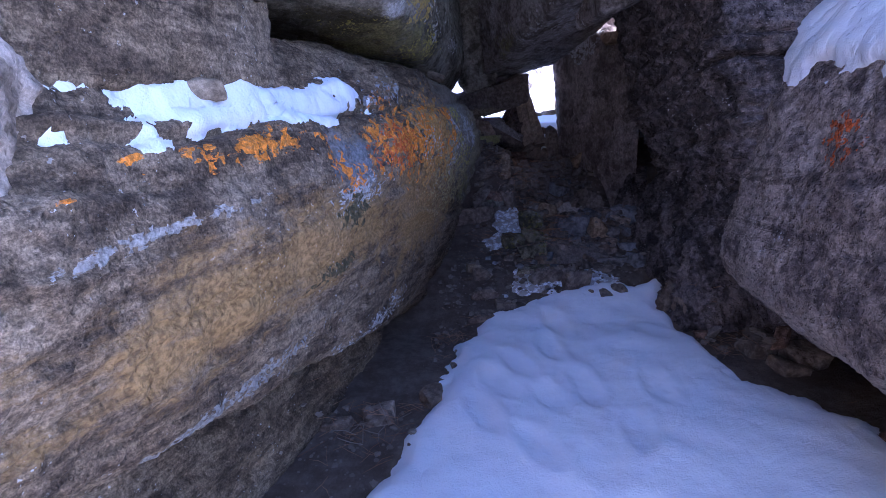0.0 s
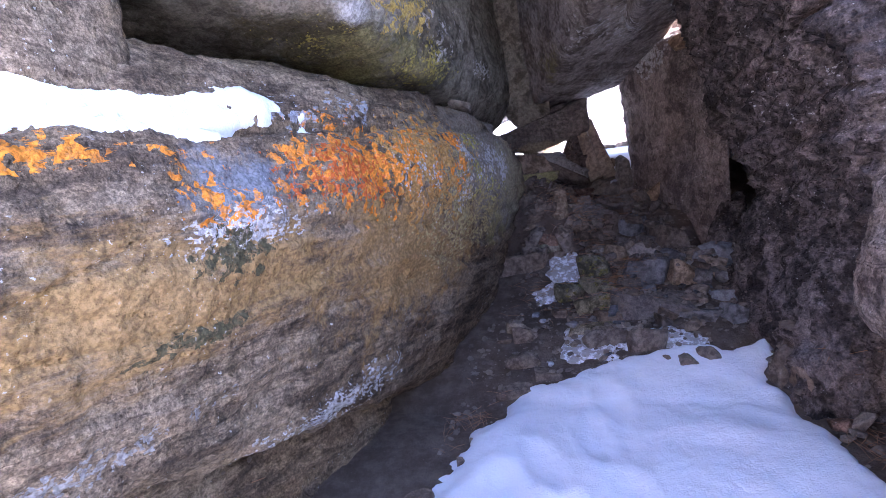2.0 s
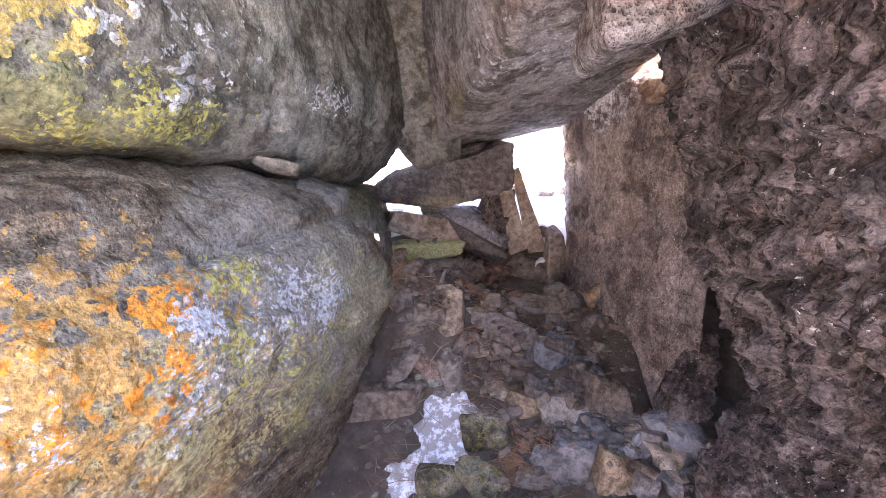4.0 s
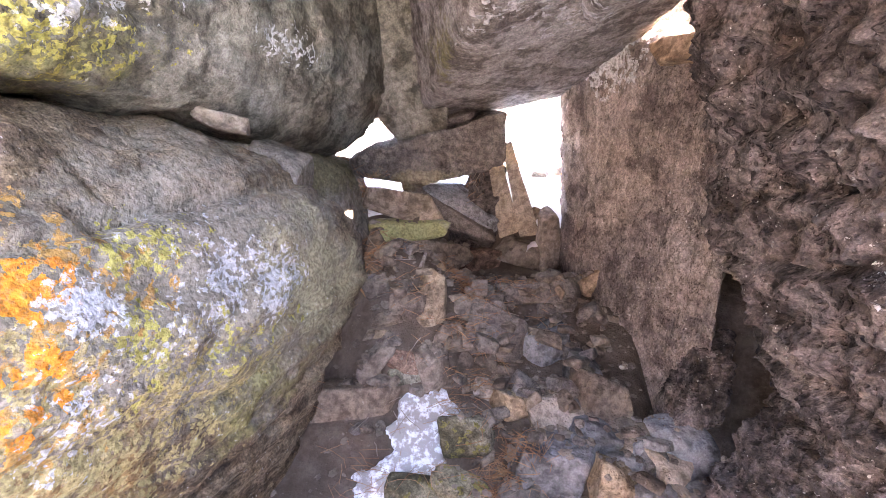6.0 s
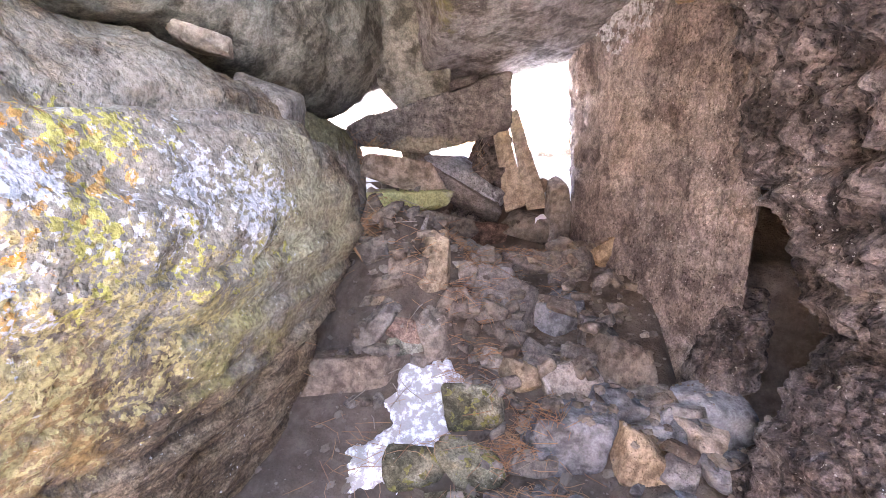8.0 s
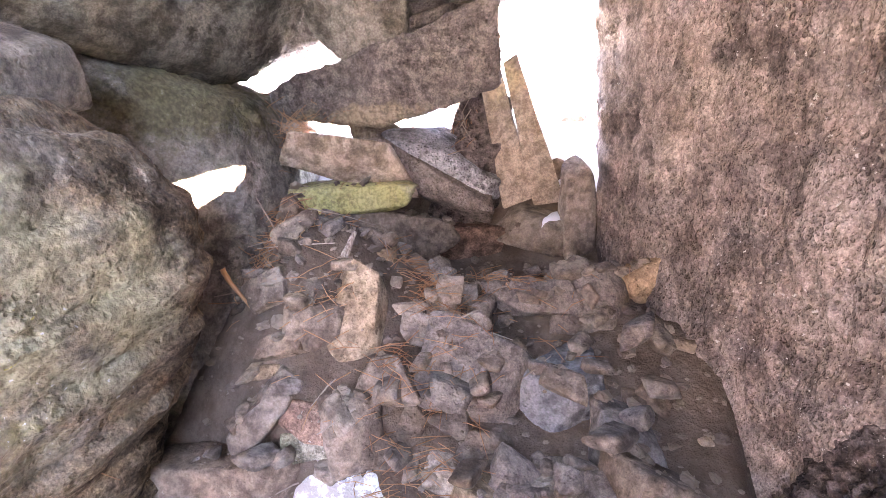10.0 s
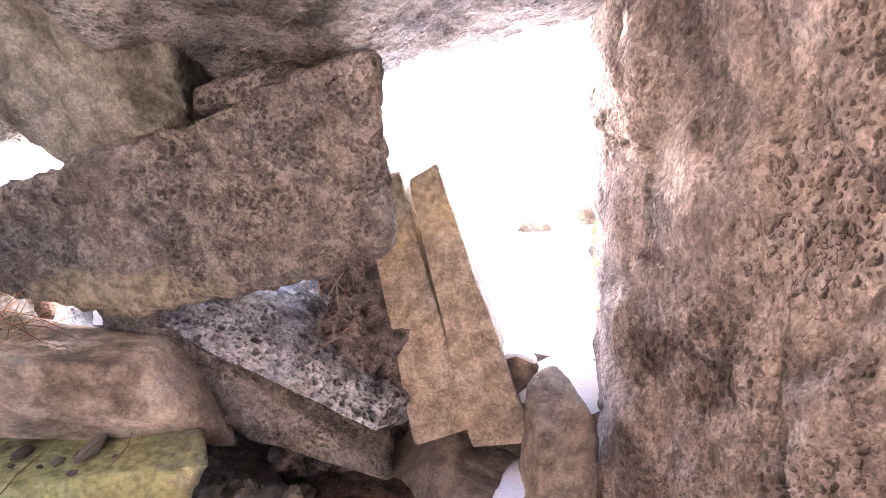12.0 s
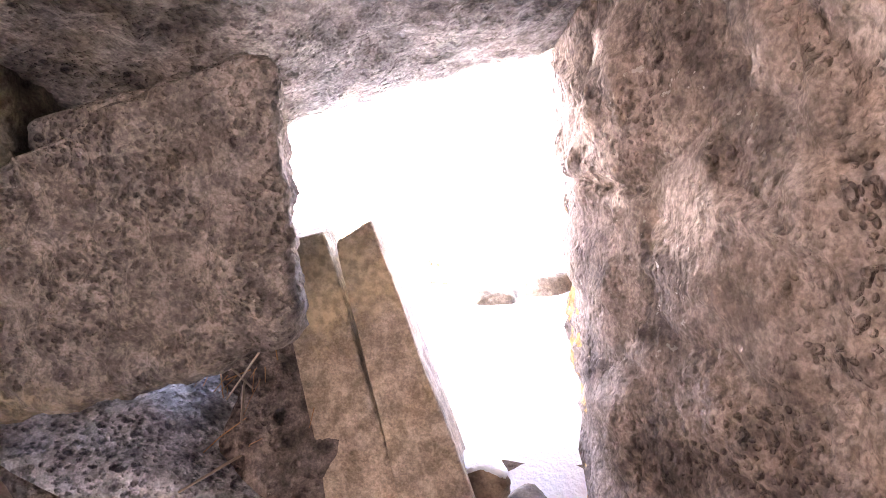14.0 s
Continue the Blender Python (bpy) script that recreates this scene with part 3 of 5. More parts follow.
crag("boulder", (1.575, 3.8, 0.32), [
    (-1, 0.1, 0.35, 1.505, 3.73, 0.36), (0.3, -1, 0.1, 1.56, 3.70, 0.3), (-0.3, -0.2, 1, 1.55, 3.72, 0.42), (0.1, -0.2, -1, 1.57, 3.7, 0.2), (1, -0.3, 0, 1.66, 3.75, 0.3), (0, 1, 0, 0, 3.95, 0)],
    mat_wall, "jagged spur of rock jutting into the dark crevice", sharp=12, res=(50, 50, 60), amp=0.035, size=0.12, seed=16)
snowy_boulder = crag("boulder", (2.7, 1.2, 0.8), [
    (-0.97, 0, 0.2, 1.62, 1.9, 1.0), (-0.5, 0, -0.8, 1.62, 1.9, 0.1), (0, 1, 0, 0, 2.25, 0), (0, -1, 0, 0, -0.6, 0), (-0.5, 0, 1, 1.64, 1.8, 1.42), (0, 0, 1, 0, 0, 1.8), (0, 0, -1, 0, 0, -0.1), (1, 0, 0, 4, 0, 0)],
    mat_base, "brown boulder with snow on its top and a pale base", sharp=11, res=(80, 220, 130), amp=0.06, seed=15)
# Sun blocker, added so the layered boulder and the snow stay in shade.
crag("boulder", (3.4, 1.5, 2.0), [
    (-1, 0, 0, 2.5, 0, 0), (0, -1, 0, 0, 0.2, 0), (0, 1, 0, 0, 2.6, 0), (1, 0, 0, 4.6, 0, 0), (0, 0, 1, 0, 0, 3.7), (0, 0, -1, 0, 0, -0.6)],
    mat_wall, "tall brown boulder added behind a snowy one to block the sun", sharp=12, res=60, amp=0.08, seed=21)
# Back wall of the crevice, added to keep outside light from leaking in.
crag("boulder", (2.1, 5.5, 0.8), [
    (-1, 0, 0, 1.2, 5.0, 0), (0, -1, 0, 0, 5.2, 0), (0, 1, 0, 0, 5.8, 0), (1, 0, 0, 3.4, 0, 0), (0, 0, 1, 0, 0, 1.6), (0, 0, -1, 0, 0, -0.6)],
    mat_wall, "dark brown boulder added behind the upright rock to block outside light", sharp=14, res=40, amp=0.05, seed=34)
# Added lid: without it the sky would light the crevice from above.
crag("boulder", (2.2, 4.75, 1.4), [
    (-1, 0, 0, 1.42, 5.0, 0), (0, -1, 0.2, 0, 4.4, 1.4), (0, 1, 0, 0, 5.7, 0), (1, 0, 0, 3.2, 0, 0), (-0.1, 0, 1, 1.6, 0, 1.56), (0, 0, -1, 0, 0, 1.15)],
    mat_wall, "dark flat boulder added as a lid to keep sky light out of the crevice", sharp=14, res=40, amp=0.04, seed=35)
crag("boulder", (1.85, 5.1, 1.8), [
    (-1, 0, 0.2, 1.36, 5.0, 1.8), (0, -1, 0.2, 0, 4.72, 1.7), (0, 1, 0, 0, 5.6, 0), (1, 0, 0, 2.5, 0, 0), (0, 0, 1, 0, 0, 2.35), (0, 0, -1, 0, 0, 1.45)],
    mat_pillar, "sunlit brown boulder seen past the top of the crevice", sharp=12, res=40, amp=0.05, size=0.25, seed=36)
# Added to shut out daylight here; its top also trims the sun patch.
crag("boulder", (3.2, 4.5, 0.8), [
    (-1, -0.1, 0, 2.6, 4.3, 0), (0, -1, 0, 0, 3.4, 0), (0, 1, 0, 0, 5.6, 0), (1, 0, 0, 4.0, 0, 0), (0, 0, 1, 0, 0, 2.03), (0, 0, -1, 0, 0, -0.9)],
    mat_wall, "dark boulder added to shut daylight out of the crevice", sharp=12, res=50, amp=0.06, seed=22)
# Never in view: added to cut the sky light coming from the left.
crag("boulder", (-2.6, -3.0, 1.0), [
    (1, 0.1, 0, -1.15, -2, 2), (0, 1, 0, 0, -0.75, 0), (0, -1, 0, 0, -6.0, 0), (-1, 0, 0, -4.5, 0, 0), (0, 0, 1, 0, 0, 2.2), (0, 0, -1, 0, 0, -0.6)],
    mat_wall, "unseen brown boulder added beside the way in to cut sky light", sharp=12, res=50, amp=0.08, seed=31)
# Never in view: added to hold back low sky light from behind.
crag("boulder", (0.8, -5.2, 0.6), [
    (0, 1, -0.1, 0, -3.6, 1), (0, -1, 0, 0, -7.0, 0), (-1, 0, 0, -1.6, 0, 0), (1, 0, 0, 3.4, 0, 0), (0, 0, 1, 0, 0, 4.8), (0, 0, -1, 0, 0, -0.6)],
    mat_wall, "unseen brown boulder added behind the snowy hollow to cut sky light", sharp=12, res=50, amp=0.08, seed=32)
crag("boulder", (0.45, 5.0, 0.8), [
    (-1, 0, 0, 0.0, 5, 1), (1, 0.2, 0, 0.66, 5, 1), (0, -1, 0, 0, 4.84, 0), (0, 1, 0, 0, 5.2, 0), (0.1, 0, 1, 0.45, 5, 0.79), (0, 0, -1, 0, 0, 0.5)],
    mat_stone, "brown stone backing the rubble wall", sharp=14, res=40, amp=0.05, size=0.2, seed=23)
# Added to narrow the sunbeam and darken the upper crevice.
crag("boulder", (1.85, 3.85, 1.9), [
    (-1, 0, -0.1, 1.5, 3.85, 1.8), (0, -1, 0, 0, 3.55, 0), (0, 1, 0.35, 0, 4.15, 1.65), (1, 0, 0, 2.3, 0, 0), (0, 0, 1, 0, 0, 2.8), (0, 0, -1, 0, 0, 1.2)],
    mat_wall, "dark chockstone added to narrow the sunbeam at the top of the crevice", sharp=12, res=50, amp=0.06, seed=24)
crag("boulder", (1.75, 3.25, 2.6), [
    (0.43, 0, -1, 1.43, 3.5, 1.76), (0, -1, 0.2, 0, 2.85, 1.8), (0, 1, 0, 0, 3.64, 0), (-1, 0, 0, 1.0, 0, 0), (1, 0, 0, 2.6, 0, 0), (0, 0, 1, 0, 0, 3.6)],
    mat_roof, "grey sandstone block leaning on the tall boulder overhead", sharp=20, res=(90, 60, 90), amp=0.035, seed=26)

# Above the view: added roof that takes sky light off the passage.
crag("boulder", (1.0, 2.0, 3.4), [
    (0, -0.2, -1, 1.0, 1.6, 2.4), (0, -1, -0.2, 0, 1.2, 2.5), (0, 1, 0, 0, 3.3, 0), (-1, 0, 0, -0.5, 0, 0), (1, 0, 0, 2.9, 0, 0), (0, 0, 1, 0, 0, 4.4)],
    mat_roof, "unseen boulder added high overhead to darken the passage", sharp=14, res=50, amp=0.06, seed=33)


# ---- the standing slab ----
def standing_slab():
    """Two upright plates of one split slab, leaning side by side."""
    base = new("standing_slab")
    base.location = (0.86, 4.82, 0.62)
    for k, (at, half, lean, taper) in enumerate((((0.733, 4.83, 0.912), (0.054, 0.06, 0.285), -12.5, 0.22), ((0.83, 4.822, 0.905), (0.044, 0.065, 0.285), -15.5, 0.4))):
        me = stone_mesh("plate", half, 70 + k, mat_slab, 34, 34, 0.018, 0, 0.04)
        for v in me.vertices:
            v.co.x *= 1 - taper * v.co.z / half[2] + 0.08 * noise.noise(v.co * 9)
        ob = new("plate", me)
        ob.parent = base
        ob.matrix_world = pose(at[0], at[1], at[2], -5, lean, 6)
        ob.matrix_parent_inverse = Matrix.Translation((-0.86, -4.82, -0.62))
    return tagged(base, "tan slab split in two plates standing on end", "rock slab")


standing_slab()


# ---- loose stones ----
def rubble(label, mat, at, half, turn, seed, sharp=26.0, res=16):
    return stone("rock", at, [h * 1.14 for h in half], turn, seed, mat, label, "loose stones", res, sharp, 0.035, 5)


rubble("pale lichen-spotted sandstone block in the rubble wall", mat_pale, (0.204, 4.530, 0.884), (0.177, 0.110, 0.066), (0, 12, 20), 1, res=24)
rubble("yellow-green lichened stone block in the rubble wall", mat_yellow, (0.265, 4.510, 0.729), (0.190, 0.110, 0.052), (0, -4, 20), 2, res=24)
rubble("dark brown block under the yellow-green stone", mat_stone, (0.341, 4.600, 0.559), (0.200, 0.140, 0.092), (0, 10, 20), 3, res=20)
rubble("reddish brown block deep in the rubble wall", mat_red, (0.598, 4.745, 0.500), (0.133, 0.125, 0.097), (0, 0, 20), 4)
rubble("long tilted brown slab leaning in the rubble wall", mat_hang, (0.478, 4.735, 0.757), (0.25, 0.11, 0.066), (0, 35, 0), 5, sharp=34, res=36)
rubble("dark brown stone filling the gap behind a tilted slab", mat_wall, (0.622, 4.850, 0.802), (0.134, 0.110, 0.179), (0, 25, 20), 6, res=18)
rubble("pitted frosted blue-grey stone bedded on a tilted slab", mat_pitted, (0.515, 4.79, 0.812), (0.225, 0.115, 0.075), (20, 33, 0), 7, sharp=30, res=64)
sill_stone = rubble("brown stone lying under the standing slab", mat_stone, (0.889, 4.740, 0.550), (0.181, 0.100, 0.071), (0, 17, 20), 8, res=20)
rubble("grey stone with snow wedged beside the pillar", mat_stone, (1.000, 4.705, 0.655), (0.066, 0.060, 0.140), (0, -4, 20), 9, sharp=12, res=24)
rubble("reddish stone covered with dry needles", mat_red, (-0.187, 4.600, 0.917), (0.134, 0.100, 0.080), (0, 10, 20), 10)
rubble("reddish stone wedged in the rubble wall", mat_red, (-0.115, 4.560, 0.767), (0.081, 0.080, 0.085), (0, 0, 20), 11)
rubble("squared tan block resting on another stone", mat_tan, (1.225, 4.445, 0.472), (0.072, 0.065, 0.066), (0, -18, 20), 12, res=18)
rubble("brown block standing on end below a tan one", mat_stone, (1.248, 4.410, 0.251), (0.062, 0.080, 0.121), (0, 0, 20), 13, res=18)
rubble("small stone beside a tan block", mat_stone, (1.118, 4.485, 0.493), (0.040, 0.035, 0.029), (0, 0, 20), 14)
rubble("tan wedge-shaped stone standing on its point", mat_tan, (0.495, 3.985, 0.53), (0.062, 0.045, 0.122), (-30, 9, 12), 15, sharp=20, res=26)
rubble("flat tan stone lying on the rubble", mat_tan, (0.416, 4.185, 0.607), (0.081, 0.065, 0.036), (0, 0, 20), 16)
rubble("pointed brown stone at the top of the rubble slope", mat_stone, (0.160, 4.240, 0.665), (0.055, 0.046, 0.071), (-22, -15, 9), 17, res=16)
rubble("dusty brown stone lodged against the rock wall", mat_stone, (0.214, 3.978, 0.580), (0.059, 0.042, 0.051), (-22, -20, 9), 18, res=16)
rubble("dusty pale stone tilted in the rubble slope", mat_stone, (0.375, 3.935, 0.523), (0.075, 0.041, 0.049), (-22, 12, 9), 19, res=16)
rubble("flat grey-brown stone in the rubble slope", mat_stone, (0.300, 3.903, 0.477), (0.062, 0.029, 0.034), (-22, -8, 9), 20, res=16)
rubble("small tan stone in the rubble slope", mat_tan, (0.251, 3.876, 0.404), (0.035, 0.028, 0.022), (-22, 0, 9), 21, res=16)
rubble("long leaning stone in the rubble slope", mat_stone, (0.277, 3.841, 0.324), (0.053, 0.044, 0.123), (-22, 38, 9), 22, res=16)
rubble("flat reddish stone in the rubble slope", mat_red, (0.376, 3.837, 0.306), (0.083, 0.035, 0.041), (-22, 10, 9), 23, res=16)
rubble("pointed upright stone in the rubble slope", mat_stone, (0.517, 3.848, 0.289), (0.065, 0.055, 0.096), (-22, -12, 9), 24, res=16)
rubble("grey-brown angular stone in the rubble slope", mat_stone, (0.561, 3.929, 0.385), (0.062, 0.052, 0.074), (-22, -20, 9), 25, res=16)
rubble("narrow grey-brown stone in the rubble slope", mat_stone, (0.640, 3.894, 0.287), (0.040, 0.033, 0.078), (-22, 22, 9), 26, res=16)
rubble("broad smooth slab tilted in the rubble slope", mat_flag, (0.765, 4.055, 0.352), (0.165, 0.062, 0.098), (-38, 24, 9), 27, sharp=32, res=18)
rubble("pale lichen-crusted chip at the end of a slab", mat_pale2, (0.881, 4.080, 0.329), (0.038, 0.032, 0.052), (-22, 0, 9), 28, res=16)
rubble("small squared stone under the rubble crest", mat_stone, (0.662, 4.151, 0.465), (0.043, 0.036, 0.043), (-22, 0, 9), 29, res=16)
rubble("small grey-brown stone in the rubble slope", mat_stone, (0.605, 4.061, 0.463), (0.046, 0.039, 0.051), (-22, 10, 9), 30, res=16)
rubble("small upright stone in the rubble slope", mat_stone, (0.742, 4.214, 0.445), (0.030, 0.028, 0.060), (-22, 8, 9), 31, res=16)
rubble("broad dusty slab along the rubble crest", mat_flag, (0.915, 4.325, 0.452), (0.150, 0.105, 0.062), (-30, 6, 9), 32, res=18)
rubble("dusty brown slab on the rubble crest", mat_flag, (1.085, 4.390, 0.452), (0.100, 0.090, 0.085), (-30, -8, 9), 33, res=18)
rubble("large blue-grey stone bedded in the rubble slope", mat_grey, (0.985, 4.075, 0.275), (0.100, 0.070, 0.105), (-22, 10, 9), 34, res=16)
rubble("grey stone beside the standing rock", mat_grey, (1.134, 3.982, 0.259), (0.074, 0.062, 0.087), (-22, 0, 9), 35, res=16)
rubble("small brown stone under a slab", mat_stone, (0.736, 3.942, 0.279), (0.043, 0.036, 0.045), (-22, 0, 9), 254, res=16)
rubble("pale pinkish stone on the dirt", mat_pale, (0.753, 3.839, 0.195), (0.046, 0.030, 0.036), (-22, 15, 9), 255, res=16)
rubble("olive-tinted flat stone in the rubble slope", mat_mossy, (0.403, 3.814, 0.248), (0.070, 0.028, 0.034), (-22, -6, 9), 256, res=16)
rubble("small brown stone beside a flat one", mat_stone, (0.291, 3.763, 0.172), (0.048, 0.029, 0.034), (-22, 20, 9), 257, res=16)
rubble("blue-grey stone leaning on a pale one", mat_grey, (1.107, 3.772, 0.142), (0.056, 0.047, 0.101), (-22, -15, 9), 258, res=16)
rubble("dark stone below the standing rock", mat_stone, (1.225, 3.810, 0.166), (0.102, 0.085, 0.113), (-22, 20, 9), 259, res=16)
rubble("dark grey stone beside the crevice", mat_stone, (1.345, 3.718, 0.123), (0.087, 0.057, 0.068), (-22, 15, 9), 260, res=16)
rubble("grey stone in the rubble by the crevice", mat_grey, (1.170, 3.693, 0.114), (0.055, 0.046, 0.066), (-22, 0, 9), 261, res=16)
rubble("dark slab at the foot of the standing rock", mat_stone, (1.556, 4.217, -0.016), (0.111, 0.057, 0.068), (-22, 22, 9), 262, res=16)
rubble("small dark stone beside the boulder", mat_stone, (0.249, 3.808, 0.245), (0.040, 0.033, 0.039), (-22, 0, 9), 263, res=16)
rubble("small broken stone in the rubble slope", mat_stone, (0.319, 3.866, 0.382), (0.031, 0.028, 0.029), (-22, 30, 9), 264, res=16)
rubble("flat dark stone at the foot of the slope", mat_stone, (0.827, 3.918, 0.237), (0.067, 0.033, 0.040), (-22, 8, 9), 265, res=16)
rubble("flat brown stone at the foot of the slope", mat_stone, (0.575, 3.840, 0.241), (0.065, 0.028, 0.034), (-22, -6, 9), 266, res=16)
rubble("small stone at the edge of the snow", mat_stone, (0.460, 3.789, 0.197), (0.039, 0.028, 0.024), (-22, 0, 9), 267, res=16)
rubble("small flat stone at the foot of the slope", mat_stone, (0.917, 3.866, 0.195), (0.057, 0.029, 0.034), (-22, 0, 9), 268, res=16)
rubble("flat brown stone on the dirt floor", mat_stone, (0.208, 3.761, 0.157), (0.163, 0.070, 0.087), (0, 0, 9), 36, res=18)
rubble("tan stone on the dirt floor", mat_tan, (0.868, 3.797, 0.166), (0.081, 0.073, 0.067), (0, 10, 9), 37)
rubble("pale-topped stone on the dirt floor", mat_pale, (1.045, 3.780, 0.160), (0.117, 0.076, 0.069), (0, -14, 9), 38, res=16)
rubble("mossy rounded stone beside the snow", mat_mossy, (0.687, 3.629, 0.110), (0.098, 0.070, 0.098), (0, 0, 9), 39, sharp=9, res=18)
rubble("mossy rounded stone beside the snow", mat_mossy, (0.697, 3.430, 0.027), (0.079, 0.050, 0.062), (0, 0, 9), 40, sharp=9)
rubble("mossy rounded stone beside the snow", mat_mossy, (0.511, 3.395, 0.014), (0.088, 0.050, 0.062), (0, 0, 9), 41, sharp=9)
rubble("large grey flat stone on the floor", mat_grey, (1.017, 3.527, 0.079), (0.134, 0.080, 0.125), (0, 8, 9), 42, res=20)
rubble("rounded blue-grey stone beside the crevice", mat_grey, (1.480, 3.695, 0.134), (0.082, 0.090, 0.093), (0, -25, 9), 43, sharp=9, res=18)
rubble("pale grey stone in a pile", mat_grey, (1.271, 3.609, 0.089), (0.077, 0.047, 0.042), (0, 10, 9), 44)
rubble("pale grey stone in a pile", mat_pale, (1.425, 3.565, 0.076), (0.063, 0.062, 0.056), (0, 0, 9), 45)
rubble("tan stone in a pile", mat_tan, (1.233, 3.501, 0.053), (0.086, 0.068, 0.062), (0, 10, 9), 46)
rubble("pale grey stone in a pile", mat_grey, (1.182, 3.556, 0.064), (0.036, 0.024, 0.022), (0, 0, 9), 47)
rubble("pale grey stone in a pile", mat_grey, (1.337, 3.485, 0.043), (0.046, 0.051, 0.046), (0, 20, 9), 48)
rubble("pale grey stone in a pile", mat_grey, (1.458, 3.483, 0.042), (0.046, 0.046, 0.042), (0, 0, 9), 49)
rubble("pale grey stone in a pile", mat_grey, (1.159, 3.679, 0.125), (0.090, 0.089, 0.081), (0, 30, 9), 50)
rubble("pale grey stone in a pile", mat_grey, (1.344, 3.654, 0.107), (0.047, 0.052, 0.047), (0, 0, 9), 51)
rubble("pale grey stone in a pile", mat_grey, (1.384, 3.602, 0.089), (0.054, 0.060, 0.054), (0, 0, 9), 52)
rubble("pale chip of stone on the floor", mat_pale, (0.753, 3.877, 0.189), (0.053, 0.041, 0.038), (0, 15, 9), 53)
rubble("loose stone on the dirt floor", mat_stone, (0.391, 2.624, -0.208), (0.070, 0.039, 0.035), (0, 0, 11), 68)
rubble("loose stone on the dirt floor", mat_stone, (0.459, 2.419, -0.270), (0.040, 0.022, 0.020), (0, 0, 11), 69)
rubble("loose stone on the dirt floor", mat_stone, (0.981, 2.705, -0.185), (0.031, 0.034, 0.038), (0, 0, 11), 70)
rubble("loose stone on the dirt floor", mat_stone, (1.079, 2.693, -0.187), (0.058, 0.049, 0.045), (0, 10, 11), 71)
rubble("loose stone on the dirt floor", mat_stone, (1.218, 2.728, -0.176), (0.069, 0.053, 0.048), (0, 40, 11), 72)
rubble("loose stone on the dirt floor", mat_stone, (0.252, 2.959, -0.110), (0.066, 0.060, 0.054), (0, 0, 11), 73)
rubble("loose stone on the dirt floor", mat_stone, (0.262, 2.731, -0.176), (0.102, 0.052, 0.047), (0, 0, 11), 74)
rubble("loose stone on the dirt floor", mat_stone, (0.231, 2.502, -0.240), (0.075, 0.049, 0.044), (0, 0, 11), 75)
rubble("loose stone on the dirt floor", mat_stone, (0.705, 2.882, -0.119), (0.111, 0.040, 0.074), (0, 0, 11), 76)
rubble("loose stone on the dirt floor", mat_stone, (0.916, 2.846, -0.133), (0.109, 0.040, 0.065), (0, 8, 11), 77)
rubble("dark stone at the edge of the snow", mat_stone, (1.607, 2.523, -0.196), (0.135, 0.080, 0.144), (0, 0, 11), 78, res=16)
rubble("dark stone at the edge of the snow", mat_stone, (1.488, 2.615, -0.183), (0.059, 0.040, 0.092), (0, 10, 11), 79)
rubble("dark stone at the edge of the snow", mat_stone, (1.719, 2.428, -0.227), (0.091, 0.060, 0.115), (0, 0, 11), 80)
rubble("loose stone on the dirt floor", mat_stone, (2.063, 2.270, -0.277), (0.034, 0.022, 0.020), (0, 0, 11), 81)
rubble("loose stone on the dirt floor", mat_stone, (1.813, 1.892, -0.273), (0.061, 0.059, 0.053), (0, 0, 11), 82)
rubble("loose stone on the dirt floor", mat_stone, (1.765, 2.070, -0.268), (0.091, 0.072, 0.065), (0, 10, 11), 83)
rubble("loose stone on the dirt floor", mat_stone, (1.992, 1.980, -0.266), (0.074, 0.081, 0.074), (0, 0, 11), 84)
rubble("loose stone on the dirt floor", mat_stone, (1.486, 1.599, -0.286), (0.037, 0.017, 0.015), (0, 0, 11), 85)
rubble("loose stone on the dirt floor", mat_stone, (1.745, 1.568, -0.287), (0.032, 0.014, 0.013), (0, 0, 11), 86)
rubble("loose stone on the dirt floor", mat_stone, (-0.286, 1.511, -0.281), (0.074, 0.041, 0.037), (0, 0, 11), 87)
rubble("loose stone on the dirt floor", mat_stone, (-0.476, 1.456, -0.283), (0.061, 0.035, 0.032), (0, 0, 11), 88)
rubble("loose stone on the dirt floor", mat_stone, (-0.012, 1.605, -0.285), (0.043, 0.019, 0.018), (0, 0, 11), 89)
rubble("loose stone on the dirt floor", mat_stone, (0.091, 1.950, -0.280), (0.037, 0.022, 0.020), (0, 0, 11), 90)
rubble("loose stone on the dirt floor", mat_stone, (-0.041, 1.671, -0.276), (0.050, 0.055, 0.050), (0, 0, 17), 91)
rubble("small pale stone stuck in the crack between boulders", mat_pale2, (-0.055, 3.395, 1.312), (0.06, 0.035, 0.024), (0, 12, 9), 92)
rubble("grey block wedged between the two boulders", mat_left, (0.009, 3.625, 1.148), (0.108, 0.125, 0.075), (0, 12, 9), 93, sharp=14, res=18)
rubble("dark slab lying on the hanging rock", mat_hang, (0.421, 4.850, 1.312), (0.200, 0.150, 0.050), (0, -15, 8), 94, sharp=14, res=24)
rubble("reddish stone under the hanging rock", mat_red, (-0.260, 4.760, 0.983), (0.193, 0.100, 0.109), (0, 12, 24), 95, res=16)
rubble("dark brown stone under the hanging rock", mat_wall, (0.645, 4.88, 0.985), (0.075, 0.070, 0.100), (0, 20, 8), 96, res=18)
capped_stone = rubble("small dark stone capped with snow on the sill", mat_stone, (0.930, 4.835, 0.781), (0.027, 0.035, 0.046), (0, -15, 8), 97, res=14)


